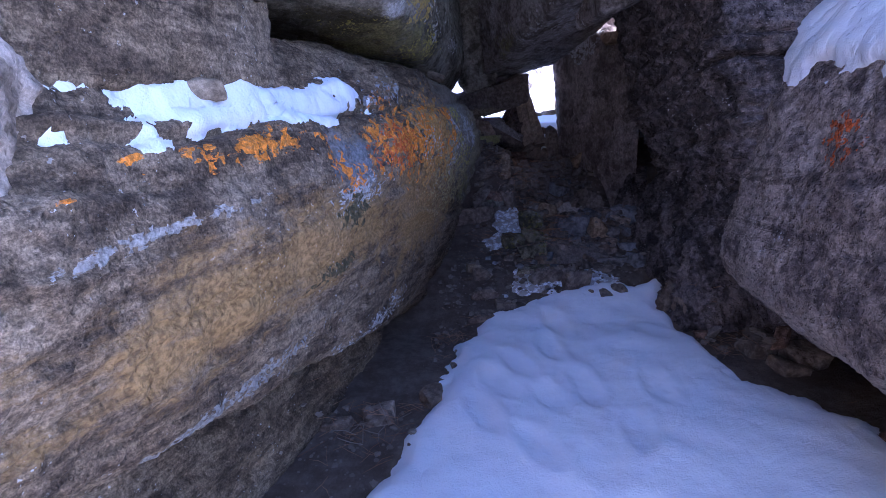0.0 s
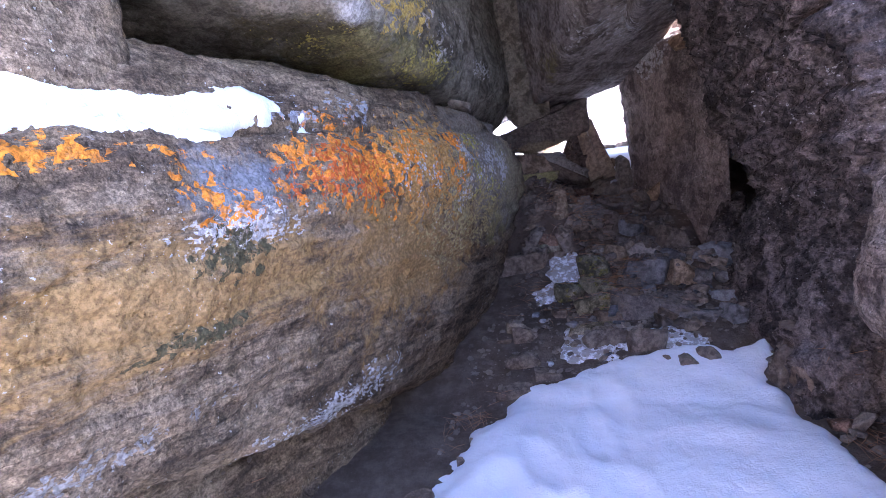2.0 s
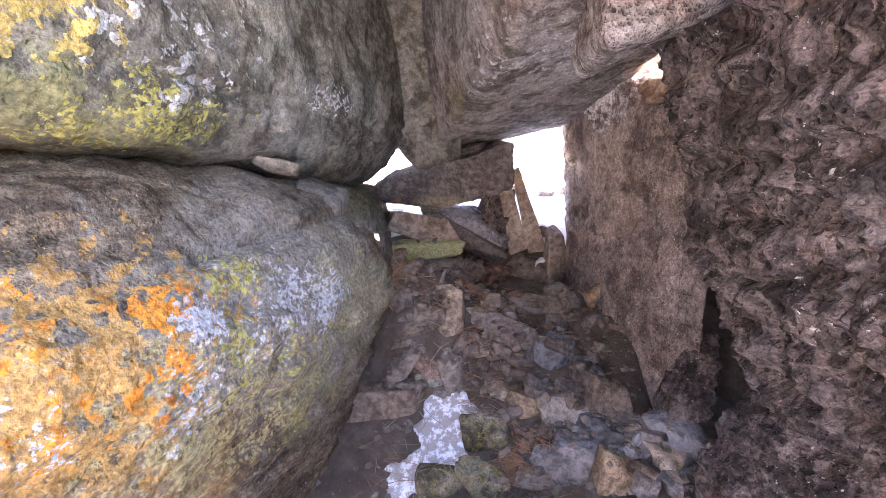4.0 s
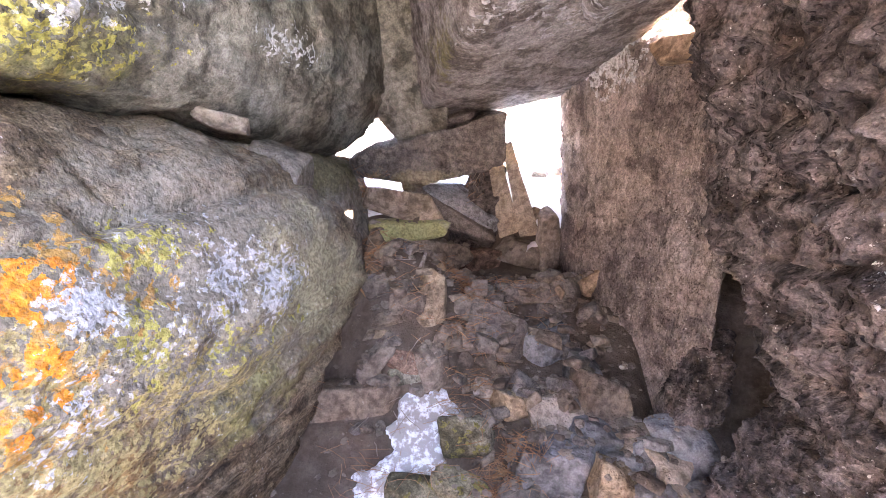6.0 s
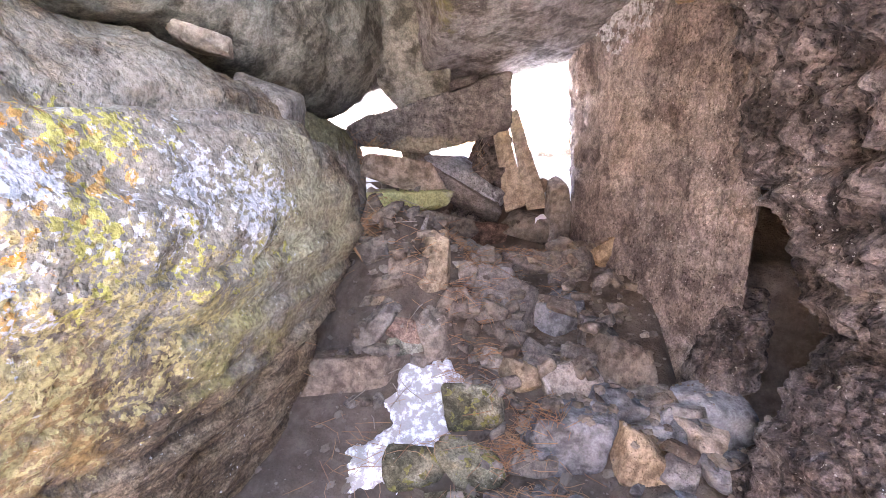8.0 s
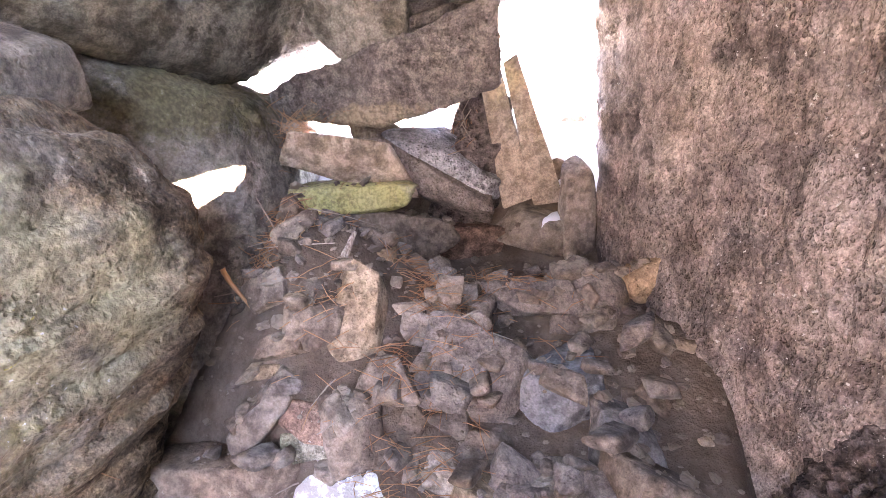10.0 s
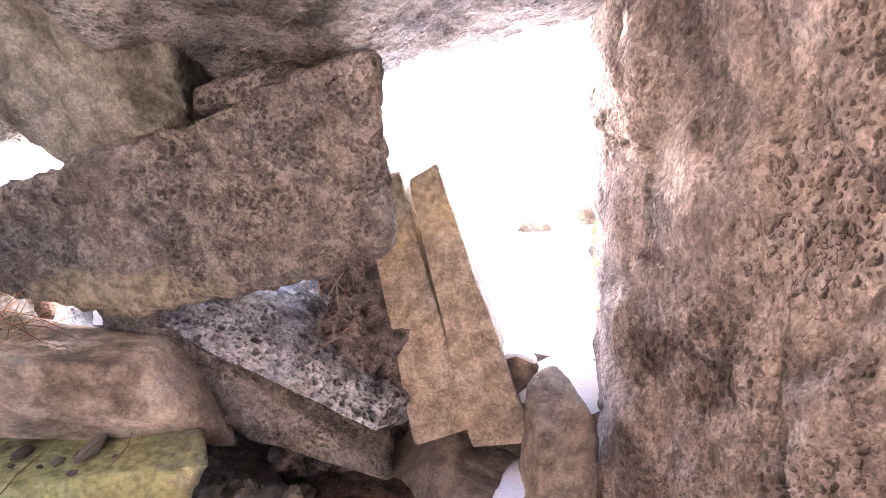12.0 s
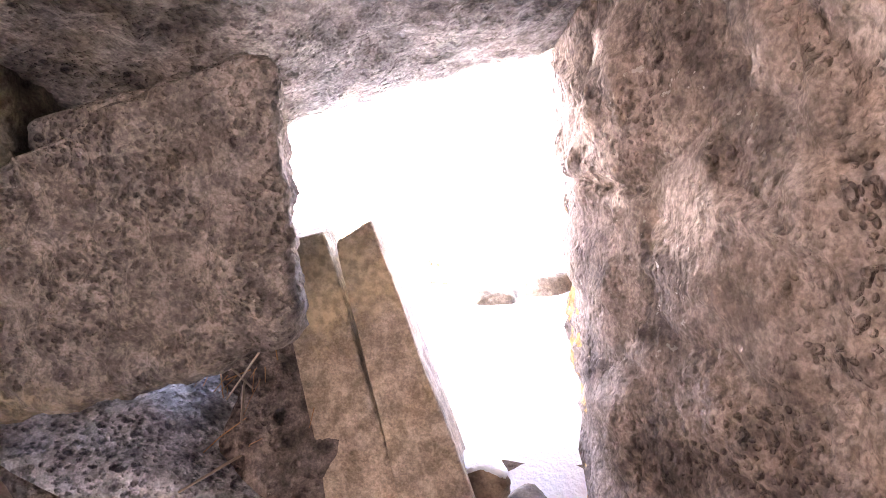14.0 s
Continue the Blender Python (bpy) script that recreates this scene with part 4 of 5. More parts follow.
rubble("sunlit brown stone caught in the top of the crevice", mat_tan, (1.47, 4.15, 1.565), (0.11, 0.10, 0.055), (0, 10, 20), 204, res=18)
rubble("tan stone on the dirt floor beside the boulder", mat_tan, (0.213, 3.027, -0.096), (0.063, 0.044, 0.037), (-8, 0, 9), 300, res=14)
rubble("blue-grey stone standing at the foot of the wall", mat_grey, (1.550, 3.068, -0.085), (0.096, 0.091, 0.091), (-8, -10, 9), 301, res=14)
rubble("grey stone at the foot of the wall", mat_grey, (1.416, 3.056, -0.088), (0.071, 0.066, 0.066), (-8, 10, 9), 302, res=14)
rubble("large flat slab bedded in the floor", mat_flag, (1.018, 3.242, -0.034), (0.180, 0.126, 0.082), (-8, 8, 9), 303, res=14)
rubble("flat mossy slab bedded in the floor", mat_mossy, (0.656, 3.258, -0.030), (0.114, 0.079, 0.062), (-8, -5, 9), 304, res=14)
rubble("dull brown stone on the floor", mat_stone, (0.886, 3.464, 0.032), (0.082, 0.058, 0.041), (-8, 10, 9), 305, res=14)
rubble("flat grey stone on the floor", mat_grey, (1.412, 3.285, -0.024), (0.087, 0.061, 0.045), (-8, 0, 9), 306, res=14)
rubble("flat brown stone in the frosted floor", mat_stone, (0.750, 3.139, -0.063), (0.087, 0.061, 0.032), (-8, 5, 9), 307, res=14)
rubble("brown stone in the frosted floor", mat_stone, (1.173, 3.241, -0.037), (0.073, 0.051, 0.044), (-8, -8, 9), 308, res=14)
rubble("olive-tinted flat stone at the edge of the snow", mat_mossy, (0.598, 3.006, -0.101), (0.095, 0.066, 0.036), (-8, 4, 9), 309, res=14)
rubble("flat stone at the edge of the snow", mat_stone, (0.909, 3.035, -0.095), (0.073, 0.051, 0.027), (-8, 0, 9), 310, res=14)
rubble("flat grey stone at the edge of the snow", mat_grey, (1.270, 3.108, -0.073), (0.088, 0.062, 0.033), (-8, -5, 9), 311, res=14)
rubble("pale flat stone at the edge of the snow", mat_pale2, (0.796, 2.968, -0.112), (0.110, 0.077, 0.044), (-8, 0, 9), 312, res=14)
rubble("small stone on the dirt floor", mat_stone, (0.454, 3.180, -0.052), (0.047, 0.033, 0.023), (-8, 0, 9), 313, res=14)
rubble("small stone on the dirt floor", mat_stone, (0.127, 2.908, -0.129), (0.039, 0.027, 0.022), (-8, 0, 9), 314, res=14)
rubble("dark stone poking from the snow", mat_stone, (1.043, 3.044, -0.090), (0.051, 0.036, 0.032), (-8, 20, 9), 315, res=14)
rubble("dark stone poking from the snow", mat_stone, (1.154, 2.998, -0.103), (0.045, 0.032, 0.027), (-8, -20, 9), 316, res=14)
rubble("rounded brown stone half sunk in the snow cap", mat_tan, (-0.458, 0.785, 1.226), (0.042, 0.036, 0.03), (0, 10, 20), 203, sharp=7)

# ---- snow ----
NEAR_SNOW = [(-0.12, 1.25), (-0.02, 1.65), (0.07, 2.17), (0.24, 2.45), (0.58, 2.66), (0.95, 2.82), (1.5, 2.84), (1.40, 2.6), (1.52, 2.3), (1.54, 1.83), (1.9, 1.45), (1.9, -2.4), (-0.6, -2.4), (-0.5, 0.6)]


def inside(poly, x, y):
    """Distance to the edge of a plan outline, positive inside."""
    best, odd = 1e9, False
    for (ax, ay), (bx, by) in zip(poly, poly[1:] + poly[:1]):
        if (ay > y) != (by > y) and x < ax + (y - ay) * (bx - ax) / (by - ay):
            odd = not odd
        dx, dy = bx - ax, by - ay
        t = min(1, max(0, ((x - ax) * dx + (y - ay) * dy) / (dx * dx + dy * dy)))
        best = min(best, math.hypot(x - ax - t * dx, y - ay - t * dy))
    return best if odd else -best


FOOTPRINTS = [(0.42, 1.9, 0.5), (0.55, 1.62, 0.4), (0.30, 1.75, 0.5), (0.62, 2.1, 0.2), (0.75, 1.7, 0.1), (0.22, 1.5, 0.4), (0.9, 1.35, -0.2), (0.45, 1.25, 0.5), (1.1, 1.7, 0.0), (0.5, 0.8, 0.3), (0.7, 2.4, 0.3)]


def snow_depth(poly, thick, rag):
    def depth(x, y):
        e = inside(poly, x, y) + rag * noise.fractal((x * 5, y * 5, 2), 0.8, 2.1, 5)
        d = thick * math.tanh(max(e, -0.05) / (thick * 1.1))
        for fx, fy, turn in FOOTPRINTS:
            c, s = math.cos(turn), math.sin(turn)
            u, v = (x - fx) * c + (y - fy) * s, (y - fy) * c - (x - fx) * s
            r = (u / 0.06) ** 2 + (v / 0.14) ** 2
            d -= 0.02 * math.exp(-r * r) - 0.006 * math.exp(-((math.sqrt(r) - 1.45) / 0.3) ** 2)
        return d + 0.010 * noise.fractal((x * 4, y * 4, 9), 0.8, 2.1, 4) if e > 0.03 else d
    return depth


def snow_sheet(name, poly, thick, step, mat, label, rag=0.06):
    depth = snow_depth(poly, thick, rag)
    x0, x1 = min(p[0] for p in poly) - 0.1, max(p[0] for p in poly) + 0.1
    y0, y1 = min(p[1] for p in poly) - 0.1, max(p[1] for p in poly) + 0.1
    nx, ny = int((x1 - x0) / step), int((y1 - y0) / step)
    vs, idx, fs = [], {}, []
    for j in range(ny + 1):
        for i in range(nx + 1):
            x, y = x0 + i * step, y0 + j * step
            d = depth(x, y)
            if d > -0.045:
                idx[i, j] = len(vs)
                vs.append((x, y, ground_level(x, y) + d))
    for j in range(ny):
        for i in range(nx):
            q = [(i, j), (i + 1, j), (i + 1, j + 1), (i, j + 1)]
            if all(k in idx for k in q):
                fs.append([idx[k] for k in q])
    return tagged(mesh_object(name, np.array(vs), fs, mat, (0, 0, 0)), label, "snow", kind="structure")


snow_sheet("snow_patch", NEAR_SNOW, 0.05, 0.02, mat_snow, "trodden snow lying on the ground between boulders")
FLOOR_SNOW = [(0.40, 3.74), (0.58, 3.8), (0.68, 3.7), (0.58, 3.56), (0.52, 3.5), (0.55, 3.36), (0.33, 3.34), (0.29, 3.46), (0.35, 3.58)]
snow_sheet("snow_patch", FLOOR_SNOW, 0.02, 0.008, mat_old_snow, "thin patch of old snow on the dirt floor", rag=0.1)
snow_sheet("snow_patch", [(0.42, 2.75), (0.48, 2.95), (0.62, 3.02), (0.85, 2.98), (1.2, 2.98), (1.3, 2.85), (0.9, 2.8)], 0.018, 0.012, mat_old_snow, "thin broken crust of snow on the floor", rag=0.11)
tagged(grid_sheet("snow_field", steps((-40, -4, 3), (-4, 4, 0.15), (4, 40, 3)), steps((4.74, 9, 0.12), (9, 60, 2)), lambda x, y: ground_level(x, y) - 0.04 + 0.1 * smooth_step(4.74, 5.0, y) + 0.03 * noise.noise((x * 2, y * 2, 5)), mat_snow),
       "sunlit snow covering the slope outside the opening", "snow", kind="structure")
tagged(grid_sheet("snow_field", steps((-40, -4, 3), (-4, 5, 0.4), (5, 40, 3)), steps((-60, -6, 3), (-6, -2.2, 0.3)), lambda x, y: ground_level(x, y) + 0.06 + 0.03 * noise.noise((x * 2, y * 2, 5)), mat_snow),
       "snow covering the open ground outside the shelter", "snow", kind="structure")


def snow_on(ob, mask, thick, label, lift=0.3):
    """Snow lying on a rock: the rock's own surface, raised where the mask is above nought."""
    me = ob.data
    n = len(me.vertices)
    co, no = np.empty(n * 3), np.empty(n * 3)
    me.vertices.foreach_get("co", co)
    me.vertices.foreach_get("normal", no)
    co, no = co.reshape(-1, 3), no.reshape(-1, 3)
    m = np.array(ob.matrix_world)
    world_co = co @ m[:3, :3].T + ob.location
    world_no = no @ m[:3, :3].T
    val = np.array([mask(Vector(p), Vector(q)) for p, q in zip(world_co, world_no)])
    faces = [list(f.vertices) for f in me.polygons if max(val[k] for k in f.vertices) > -0.12 and f.area > 0]
    used = sorted({k for f in faces for k in f})
    at = {k: i for i, k in enumerate(used)}
    near = {k: set() for k in used}
    for f in faces:
        for i, k in enumerate(f):
            near[k].update((f[i - 1], f[(i + 1) % len(f)]))
    for _ in range(6):
        soft = {k: sum((world_co[j] for j in near[k]), np.zeros(3)) / len(near[k]) for k in used}
        for k in used:
            world_co[k] = 0.5 * world_co[k] + 0.5 * soft[k]
    vs = []
    for k in used:
        p, q = Vector(world_co[k]), Vector(world_no[k])
        h = thick * math.tanh(val[k] * 3.0)
        vs.append(p + (q * (1 - lift) + Vector((0, 0, lift))) * h)
    c = sum(vs, Vector()) / len(vs)
    made = mesh_object("snow_cap", np.array([v - c for v in vs]), [[at[k] for k in f] for f in faces], mat_snow, c)
    return tagged(made, label, "snow")


bpy.context.view_layer.update()


def on_shelf(p, q):
    return min(1 - abs((p.y - 1.06) / 0.56), 1 - abs((p.z - 1.185 - 0.02 * math.sin(p.y * 9)) / 0.065), 1.0) * 0.9 + 0.4 * noise.fractal(p * 9, 0.8, 2.1, 4) - 0.05 if p.x > -0.95 else -1.0


def on_boulder_top(p, q):
    return min(1 - abs((p.y - 1.8) / 0.65), (p.z - 1.2) / 0.12, (2.4 - p.x) / 0.2) * 0.7 + 0.6 * noise.fractal(p * 5, 0.8, 2.1, 4) if q.z > 0.1 or p.z > 1.1 else -1.0


snow_on(main_boulder, on_shelf, 0.028, "strip of snow lying on a boulder's ledge")
snow_on(snowy_boulder, on_boulder_top, 0.045, "snow draped over the top of a brown boulder")


# ---- gravel, needles and twigs ----
def height_finder(skip=()):
    """A tree over all that stands so far, to set small things down on."""
    verts, polys = [], []
    for ob in scene.objects:
        if ob.type != "MESH" or ob.name.startswith(skip):
            continue
        m, base = ob.matrix_world, len(verts)
        verts += [m @ v.co for v in ob.data.vertices]
        polys += [[base + k for k in f.vertices] for f in ob.data.polygons]
    return BVHTree.FromPolygons(verts, polys)


bpy.context.view_layer.update()
ground_tree = height_finder(("snow_field",))


def drop(x, y, top):
    hit, nrm, _, _ = ground_tree.ray_cast(Vector((x, y, top)), Vector((0, 0, -1)))
    return hit, nrm


def scatter_stones(name, count, size, area, mat, label, seed, bed=0.35):
    """Small angular stones strewn over a stretch of ground, joined."""
    rnd = random.Random(seed)
    u, faces = ball(3)
    vs, fs = [], []
    while count > 0:
        x, y = rnd.uniform(*area[0]), rnd.uniform(*area[1])
        hit, nrm = drop(x, y, ground_level(x, y) + 0.30)
        count -= 1
        if hit is None or nrm.z < 0.35 or inside(NEAR_SNOW, x, y) > 0.02 * rnd.random() or inside(FLOOR_SNOW, x, y) > -0.02:
            continue
        r = size[0] * (size[1] / size[0]) ** (rnd.random() ** 1.6)
        w = np.array([[c * rnd.uniform(0.5, 1.2) for c in q] for q in u]) * (r * rnd.uniform(0.8, 1.3), r * rnd.uniform(0.7, 1.0), r * rnd.uniform(0.4, 0.7))
        turn = np.array(Euler((rnd.uniform(-0.4, 0.4), rnd.uniform(-0.4, 0.4), rnd.uniform(0, 6.3))).to_matrix())
        base = len(vs)
        vs += [tuple(p) for p in w @ turn.T + np.array((hit.x, hit.y, hit.z + r * bed))]
        fs += [[base + k for k in f] for f in faces]
    return tagged(mesh_object(name, np.array(vs), fs, mat, (0, 0, 0), False), label, "gravel", kind="stuff")


def gravel_material():
    n = Nodes("gravel")
    info = n.tree.nodes.new("ShaderNodeNewGeometry").outputs["Random Per Island"]
    a = n.noise(n.pos, 60, 5, 0.7)
    col = n.mix(info, (0.13, 0.1, 0.08), (0.3, 0.25, 0.2))
    col = n.mix(n.ramp(a, 0.4, 0.65, 0, 0.6), col, (0.2, 0.165, 0.13))
    return n.done(col, 0.92, n.bump(a, 0.6, 0.006), 0.15)


mat_gravel = gravel_material()


def strew(count, area, size, seed, label, mats):
    """Loose stones, copies of a few shapes, dropped over a stretch of ground."""
    rnd = random.Random(seed)
    shapes = [stone_mesh("rock", (1.0, 0.75, 0.5), 300 + k, mats[k % len(mats)], 26, 9, 0.03, 5) for k in range(9)]
    for _ in range(count):
        x, y = rnd.uniform(*area[0]), rnd.uniform(*area[1])
        hit, nrm = drop(x, y, ground_level(x, y) + 0.25)
        if hit is None or nrm.z < 0.5 or inside(NEAR_SNOW, x, y) > 0 or inside(FLOOR_SNOW, x, y) > -0.03:
            continue
        r = size[0] * (size[1] / size[0]) ** rnd.random()
        ob = new("rock", rnd.choice(shapes))
        turn = Euler((rnd.gauss(0, 0.3), rnd.gauss(0, 0.3), rnd.uniform(0, 6.3))).to_matrix().to_4x4()
        ob.matrix_world = Matrix.Translation(hit + Vector((0, 0, r * 0.3))) @ turn @ Matrix.Diagonal((r, r, r * rnd.uniform(0.7, 1.2), 1))
        tagged(ob, label, "rock", "loose stones")


strew(80, ((0.12, 1.25), (3.68, 4.4)), (0.028, 0.062), 56, "flat angular stone in the rubble slope", (mat_stone, mat_flag, mat_stone))
strew(190, ((0.05, 1.35), (3.55, 4.6)), (0.014, 0.04), 51, "small broken stone in the rubble slope", (mat_stone, mat_stone, mat_flag, mat_pale2))
strew(30, ((0.7, 1.6), (3.0, 3.7)), (0.02, 0.06), 52, "small broken stone on the floor by the crevice", (mat_grey, mat_stone, mat_stone))
strew(22, ((1.45, 1.95), (1.0, 2.7)), (0.02, 0.06), 53, "dark broken stone under the overhang", (mat_stone, mat_red))
strew(10, ((-0.5, 0.1), (1.1, 2.8)), (0.012, 0.03), 54, "small stone beside the boulder's foot", (mat_stone,))
strew(20, ((0.3, 1.3), (2.7, 3.3)), (0.015, 0.05), 55, "small stone at the edge of the snow", (mat_stone, mat_grey))
scatter_stones("gravel", 2200, (0.004, 0.028), ((-0.3, 1.6), (2.6, 4.65)), mat_gravel, "grit and small chips strewn over the dirt", 32)
scatter_stones("gravel", 500, (0.005, 0.022), ((-0.7, 0.2), (1.0, 2.8)), mat_gravel, "grit and small chips beside the boulder's foot", 33)
scatter_stones("gravel", 420, (0.006, 0.045), ((1.45, 2.1), (0.9, 2.8)), mat_gravel, "dark chips and stones under the overhang", 34)


def needle_material(name, a, b):
    n = Nodes(name)
    info = n.tree.nodes.new("ShaderNodeNewGeometry").outputs["Random Per Island"]
    return n.done(n.mix(info, a, b), 0.7, None, 0.3)


def needles(places, mat, label, seed, name="pine_needles", thick=0.0011, length=(0.07, 0.15)):
    """Dry needles or twigs lying about places, each (x, y, spread, count, steepness, top)."""
    rnd = random.Random(seed)
    vs, fs = [], []
    for px, py, spread, count, steep, top in places:
        for _ in range(count):
            x, y = rnd.gauss(px, spread), rnd.gauss(py, spread)
            hit, nrm = drop(x, y, top if top else ground_level(x, y) + 0.35)
            if hit is None or inside(NEAR_SNOW, x, y) > -0.02:
                continue
            turn, rise, half = rnd.uniform(0, 6.3), rnd.gauss(0, steep), rnd.uniform(*length) / 2
            way = Vector((math.cos(turn), math.sin(turn), rise)).normalized()
            mid = hit + Vector((0, 0, 0.006 + abs(way.z) * half * 0.8))
            side = way.cross(Vector((0, 0, 1))).normalized()
            bend = side * rnd.uniform(-0.012, 0.012) + Vector((0, 0, rnd.uniform(0, 0.008)))
            base = len(vs)
            for k, w in ((-1, 0.7), (0, 1), (1, 0.4)):
                c = mid + way * half * k + bend * (1 - abs(k))
                vs += [c + side * thick * w, c - side * thick * w, c + Vector((0, 0, thick * 1.6 * w))]
            for k in (0, 3):
                for i in range(3):
                    j = (i + 1) % 3
                    fs.append([base + k + i, base + k + j, base + k + 3 + j, base + k + 3 + i])
    return tagged(mesh_object(name, np.array([tuple(v) for v in vs]), fs, mat, (0, 0, 0)), label, name.replace("_", " "), kind="stuff")


mat_needle = needle_material("dry_needles", (0.26, 0.12, 0.055), (0.44, 0.25, 0.13))
mat_twig = needle_material("dead_twigs", (0.22, 0.17, 0.13), (0.42, 0.35, 0.28))
needles([(0.62, 4.2, 0.07, 90, 0.25, 0), (0.8, 4.32, 0.08, 70, 0.2, 0), (0.22, 4.2, 0.08, 110, 0.3, 0), (0.62, 3.87, 0.04, 50, 0.3, 0), (0.42, 3.93, 0.05, 40, 0.25, 0)], mat_needle, "rust-brown dry needles over the rubble slope", 45, "pine_needles", 0.0013, (0.06, 0.14))
needles([(0.84, 3.52, 0.07, 150, 0.06, 0), (0.66, 3.78, 0.07, 90, 0.08, 0), (0.88, 3.35, 0.08, 90, 0.06, 0), (0.72, 3.95, 0.05, 40, 0.15, 0), (0.3, 3.45, 0.10, 40, 0.05, 0), (0.6, 3.3, 0.12, 60, 0.05, 0),
         (0.62, 4.16, 0.05, 50, 0.35, 0), (0.16, 4.10, 0.06, 50, 0.4, 0), (0.35, 4.3, 0.10, 30, 0.3, 0), (0.9, 4.3, 0.12, 25, 0.2, 0)],
        mat_needle, "rust-brown dry pine needles strewn over stones", 41)
needles([(0.10, 4.55, 0.05, 70, 0.7, 1.02), (0.02, 4.45, 0.05, 50, 0.6, 1.02), (0.58, 4.86, 0.04, 40, 0.8, 1.0)], mat_needle, "tuft of dry needles caught between rocks", 42)
needles([(0.2, 4.1, 0.12, 14, 0.3, 0), (0.7, 3.8, 0.2, 12, 0.1, 0), (0.6, 4.85, 0.05, 14, 0.8, 1.0), (0.35, 3.8, 0.1, 5, 0.05, 0), (-0.2, 1.6, 0.25, 40, 0.1, 0), (1.65, 1.7, 0.2, 40, 0.1, 0)], mat_twig, "thin grey dead twigs on the ground", 43, "twigs", 0.0022, (0.1, 0.24))
needles([(1.62, 1.75, 0.15, 160, 0.08, 0), (1.6, 2.2, 0.12, 80, 0.08, 0), (-0.25, 1.5, 0.2, 140, 0.08, 0), (0.0, 2.3, 0.12, 60, 0.08, 0)], mat_needle, "rust-brown dry needles along the snow's edge", 44)


# ---- dead wood ----
def stick(name, points, thick, mat, label, seed):
    """A bent tapering piece of dead wood through a few places, six-sided with a rough skin."""
    rnd = random.Random(seed)
    pts = [Vector(p) for p in points]
    path = []
    for k in range(len(pts) - 1):
        a, b = pts[max(0, k - 1)], pts[min(len(pts) - 1, k + 2)]
        for i in range(7):
            t = i / 7
            p, q = pts[k], pts[k + 1]
            m0, m1 = (q - a) * 0.5, (b - p) * 0.5
            path.append(p * (2 * t**3 - 3 * t**2 + 1) + m0 * (t**3 - 2 * t**2 + t) + q * (3 * t**2 - 2 * t**3) + m1 * (t**3 - t**2))
    path.append(pts[-1])
    vs, fs = [], []
    for k, c in enumerate(path):
        way = (path[min(k + 1, len(path) - 1)] - path[max(k - 1, 0)]).normalized()
        side = way.orthogonal().normalized()
        up = way.cross(side)
        r = thick * (1 - 0.6 * k / len(path))
        for i in range(6):
            a = i * math.pi / 3
            vs.append(tuple(c - pts[0] + (side * math.cos(a) + up * math.sin(a)) * r * rnd.uniform(0.8, 1.2)))
    for k in range(len(path) - 1):
        for i in range(6):
            j = (i + 1) % 6
            fs.append([k * 6 + i, k * 6 + j, k * 6 + 6 + j, k * 6 + 6 + i])
    fs += [list(range(5, -1, -1)), list(range(len(vs) - 6, len(vs)))]
    return tagged(mesh_object(name, np.array(vs), fs, mat, pts[0]), label, "dead wood")


def wood_material():
    n = Nodes("weathered_wood")
    a = n.noise(n.vec("MULTIPLY", n.pos, (1.0, 1.0, 0.25)), 160, 4, 0.6)
    col = n.mix(n.ramp(a, 0.35, 0.65), (0.14, 0.115, 0.095), (0.34, 0.295, 0.25))
    return n.done(col, 0.85, n.bump(a, 0.6, 0.003), 0.2)


mat_wood = wood_material()
stick("root", [(0.245, 3.835, 0.20), (0.33, 3.815, 0.235), (0.42, 3.80, 0.222), (0.50, 3.765, 0.175)], 0.007, mat_wood, "bare pale root arching over the edge of the snow", 1)
stick("wood_fragment", [(0.40, 4.02, 0.60), (0.415, 4.06, 0.66), (0.43, 4.11, 0.72)], 0.016, mat_wood, "weathered grey splinter of wood stuck among stones", 2)
stick("branch", [(0.13, 3.93, 0.66), (0.15, 3.93, 0.62), (0.19, 3.94, 0.55)], 0.008, mat_needle, "short rust-brown dead branch between stones", 3)

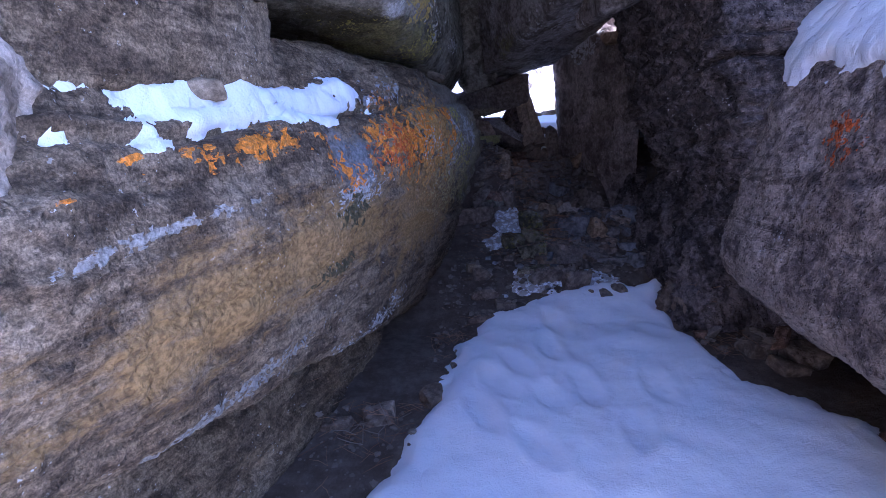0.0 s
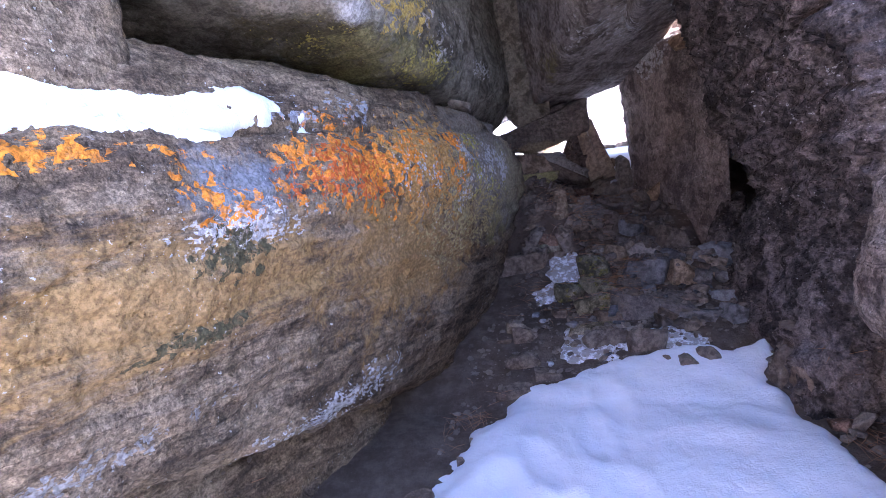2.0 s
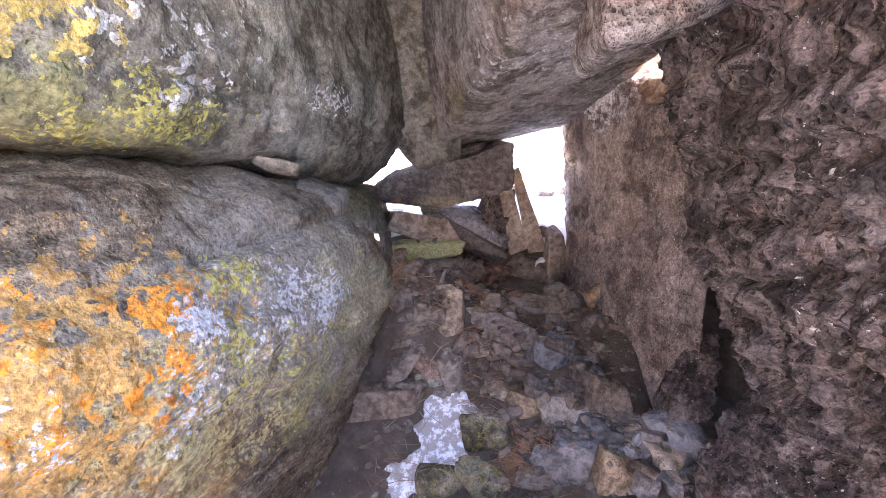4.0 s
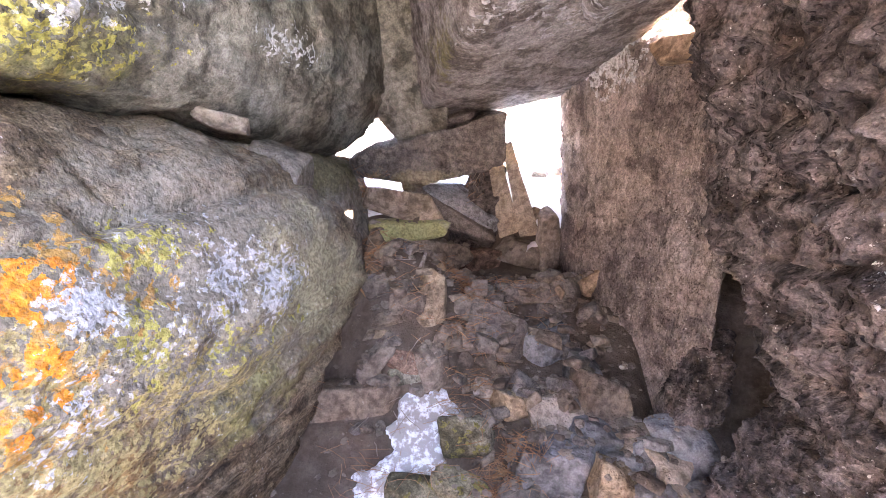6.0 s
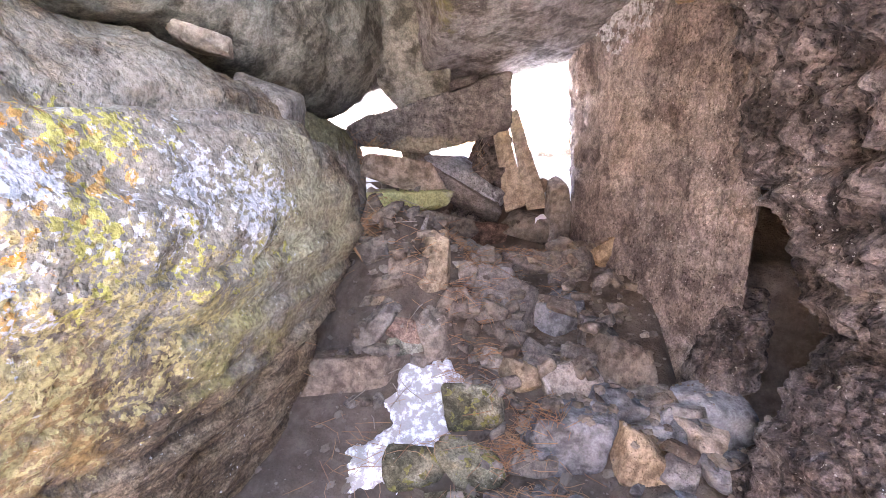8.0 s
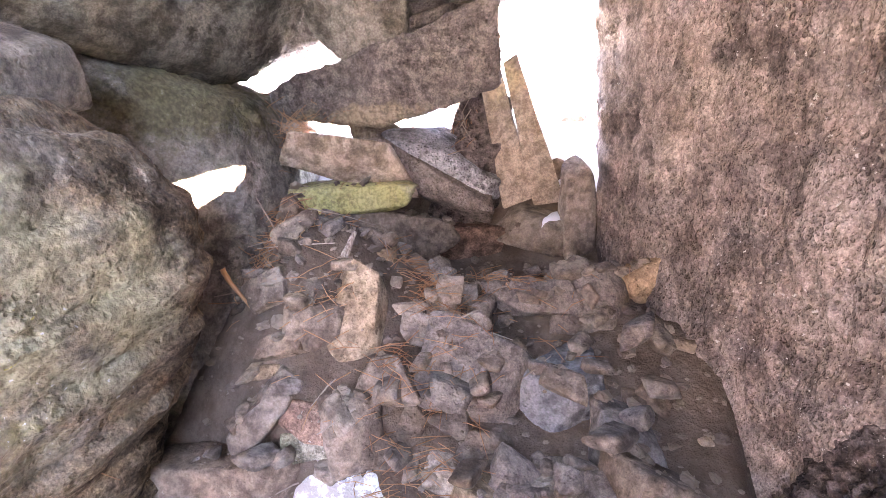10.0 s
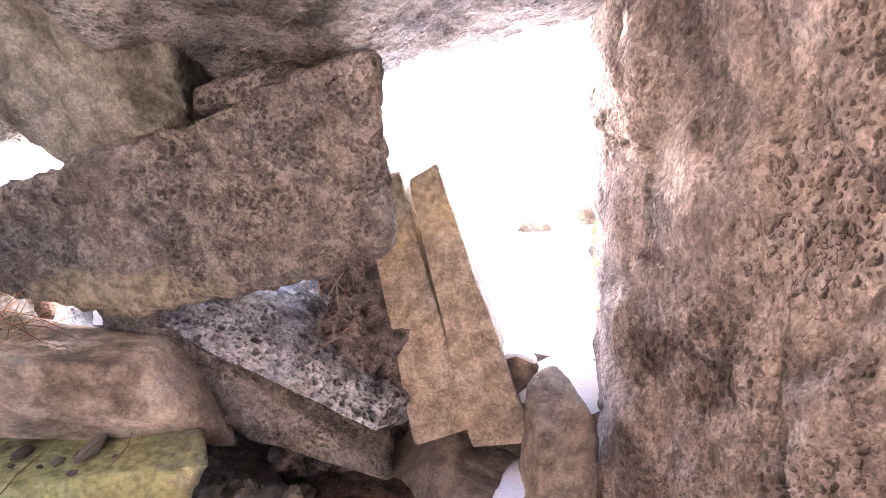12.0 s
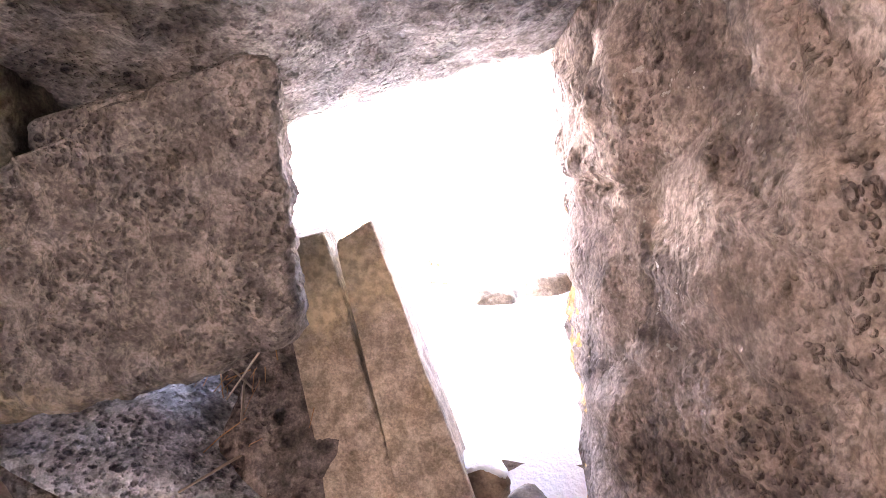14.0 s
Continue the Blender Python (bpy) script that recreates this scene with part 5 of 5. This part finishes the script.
# ---- outside ----
def shrub(at, height, seed):
    """A leafless bush: forking twigs from one root."""
    rnd = random.Random(seed)
    vs, fs = [], []

    def limb(p, way, length, thick, depth):
        q = p + way * length
        side = way.orthogonal().normalized()
        up = way.cross(side)
        base = len(vs)
        for c, r in ((p, thick), (q, thick * 0.6)):
            for k in range(3):
                a = k * 2.094
                vs.append(c + (side * math.cos(a) + up * math.sin(a)) * r)
        for k in range(3):
            j = (k + 1) % 3
            fs.append([base + k, base + j, base + 3 + j, base + 3 + k])
        if depth:
            for _ in range(rnd.choice((2, 3, 3))):
                turn = Vector((rnd.gauss(0, 0.5), rnd.gauss(0, 0.5), rnd.gauss(0.1, 0.35)))
                limb(q, (way + turn).normalized(), length * rnd.uniform(0.6, 0.95), thick * 0.6, depth - 1)

    for _ in range(7):
        limb(Vector((0, 0, 0)), Vector((rnd.gauss(0, 0.5), rnd.gauss(0, 0.5), 1)).normalized(), height * 0.3, 0.012, 4)
    ob = mesh_object("shrub", np.array([tuple(v) for v in vs]), fs, mat_twig, at)
    return tagged(ob, "leafless tan shrub standing in the snow", "shrub", "shrubs outside")


for k, (x, y, h) in enumerate(((0.2, 6.6, 0.7), (1.0, 7.2, 0.8), (1.7, 6.9, 0.7), (0.5, 8.0, 1.0), (-0.8, 7.6, 1.0), (1.4, 8.6, 1.1), (2.4, 8.0, 1.0), (0.0, 9.3, 1.2), (0.9, 9.8, 1.2), (-1.6, 9.0, 1.2), (2.8, 10, 1.3), (1.8, 11, 1.4), (-0.5, 11.4, 1.4), (0.7, 12.6, 1.5), (0.75, 6.0, 0.35))):
    shrub((x, y, ground_level(x, y) + 0.02), h, 90 + k)
for k, (x, y, r) in enumerate(((0.95, 5.6, 0.09), (1.12, 5.75, 0.12), (0.75, 5.9, 0.08), (0.35, 6.2, 0.16))):
    stone("rock", (x, y, ground_level(x, y) + 0.05), (r, r * 0.8, r * 0.6), (0, 0, 40 * k), 120 + k, mat_tan, "tan rock in the snow outside the opening", "rocks outside", sharp=20)


# ---- snow caught on the stones of the sill ----
def dusted(p, q):
    return (q.z - 0.55) * 1.4 + 0.4 * noise.fractal(p * 11, 0.9, 2.1, 3)


bpy.context.view_layer.update()
snow_on(sill_stone, lambda p, q: dusted(p, q) + 0.02 - 18.0 * abs(p.x - 0.96 - 0.5 * (p.y - 4.74)), 0.012, "streak of snow on the stone under the slab")
snow_on(capped_stone, lambda p, q: dusted(p, q) - 0.05, 0.01, "dab of snow on a small dark stone")
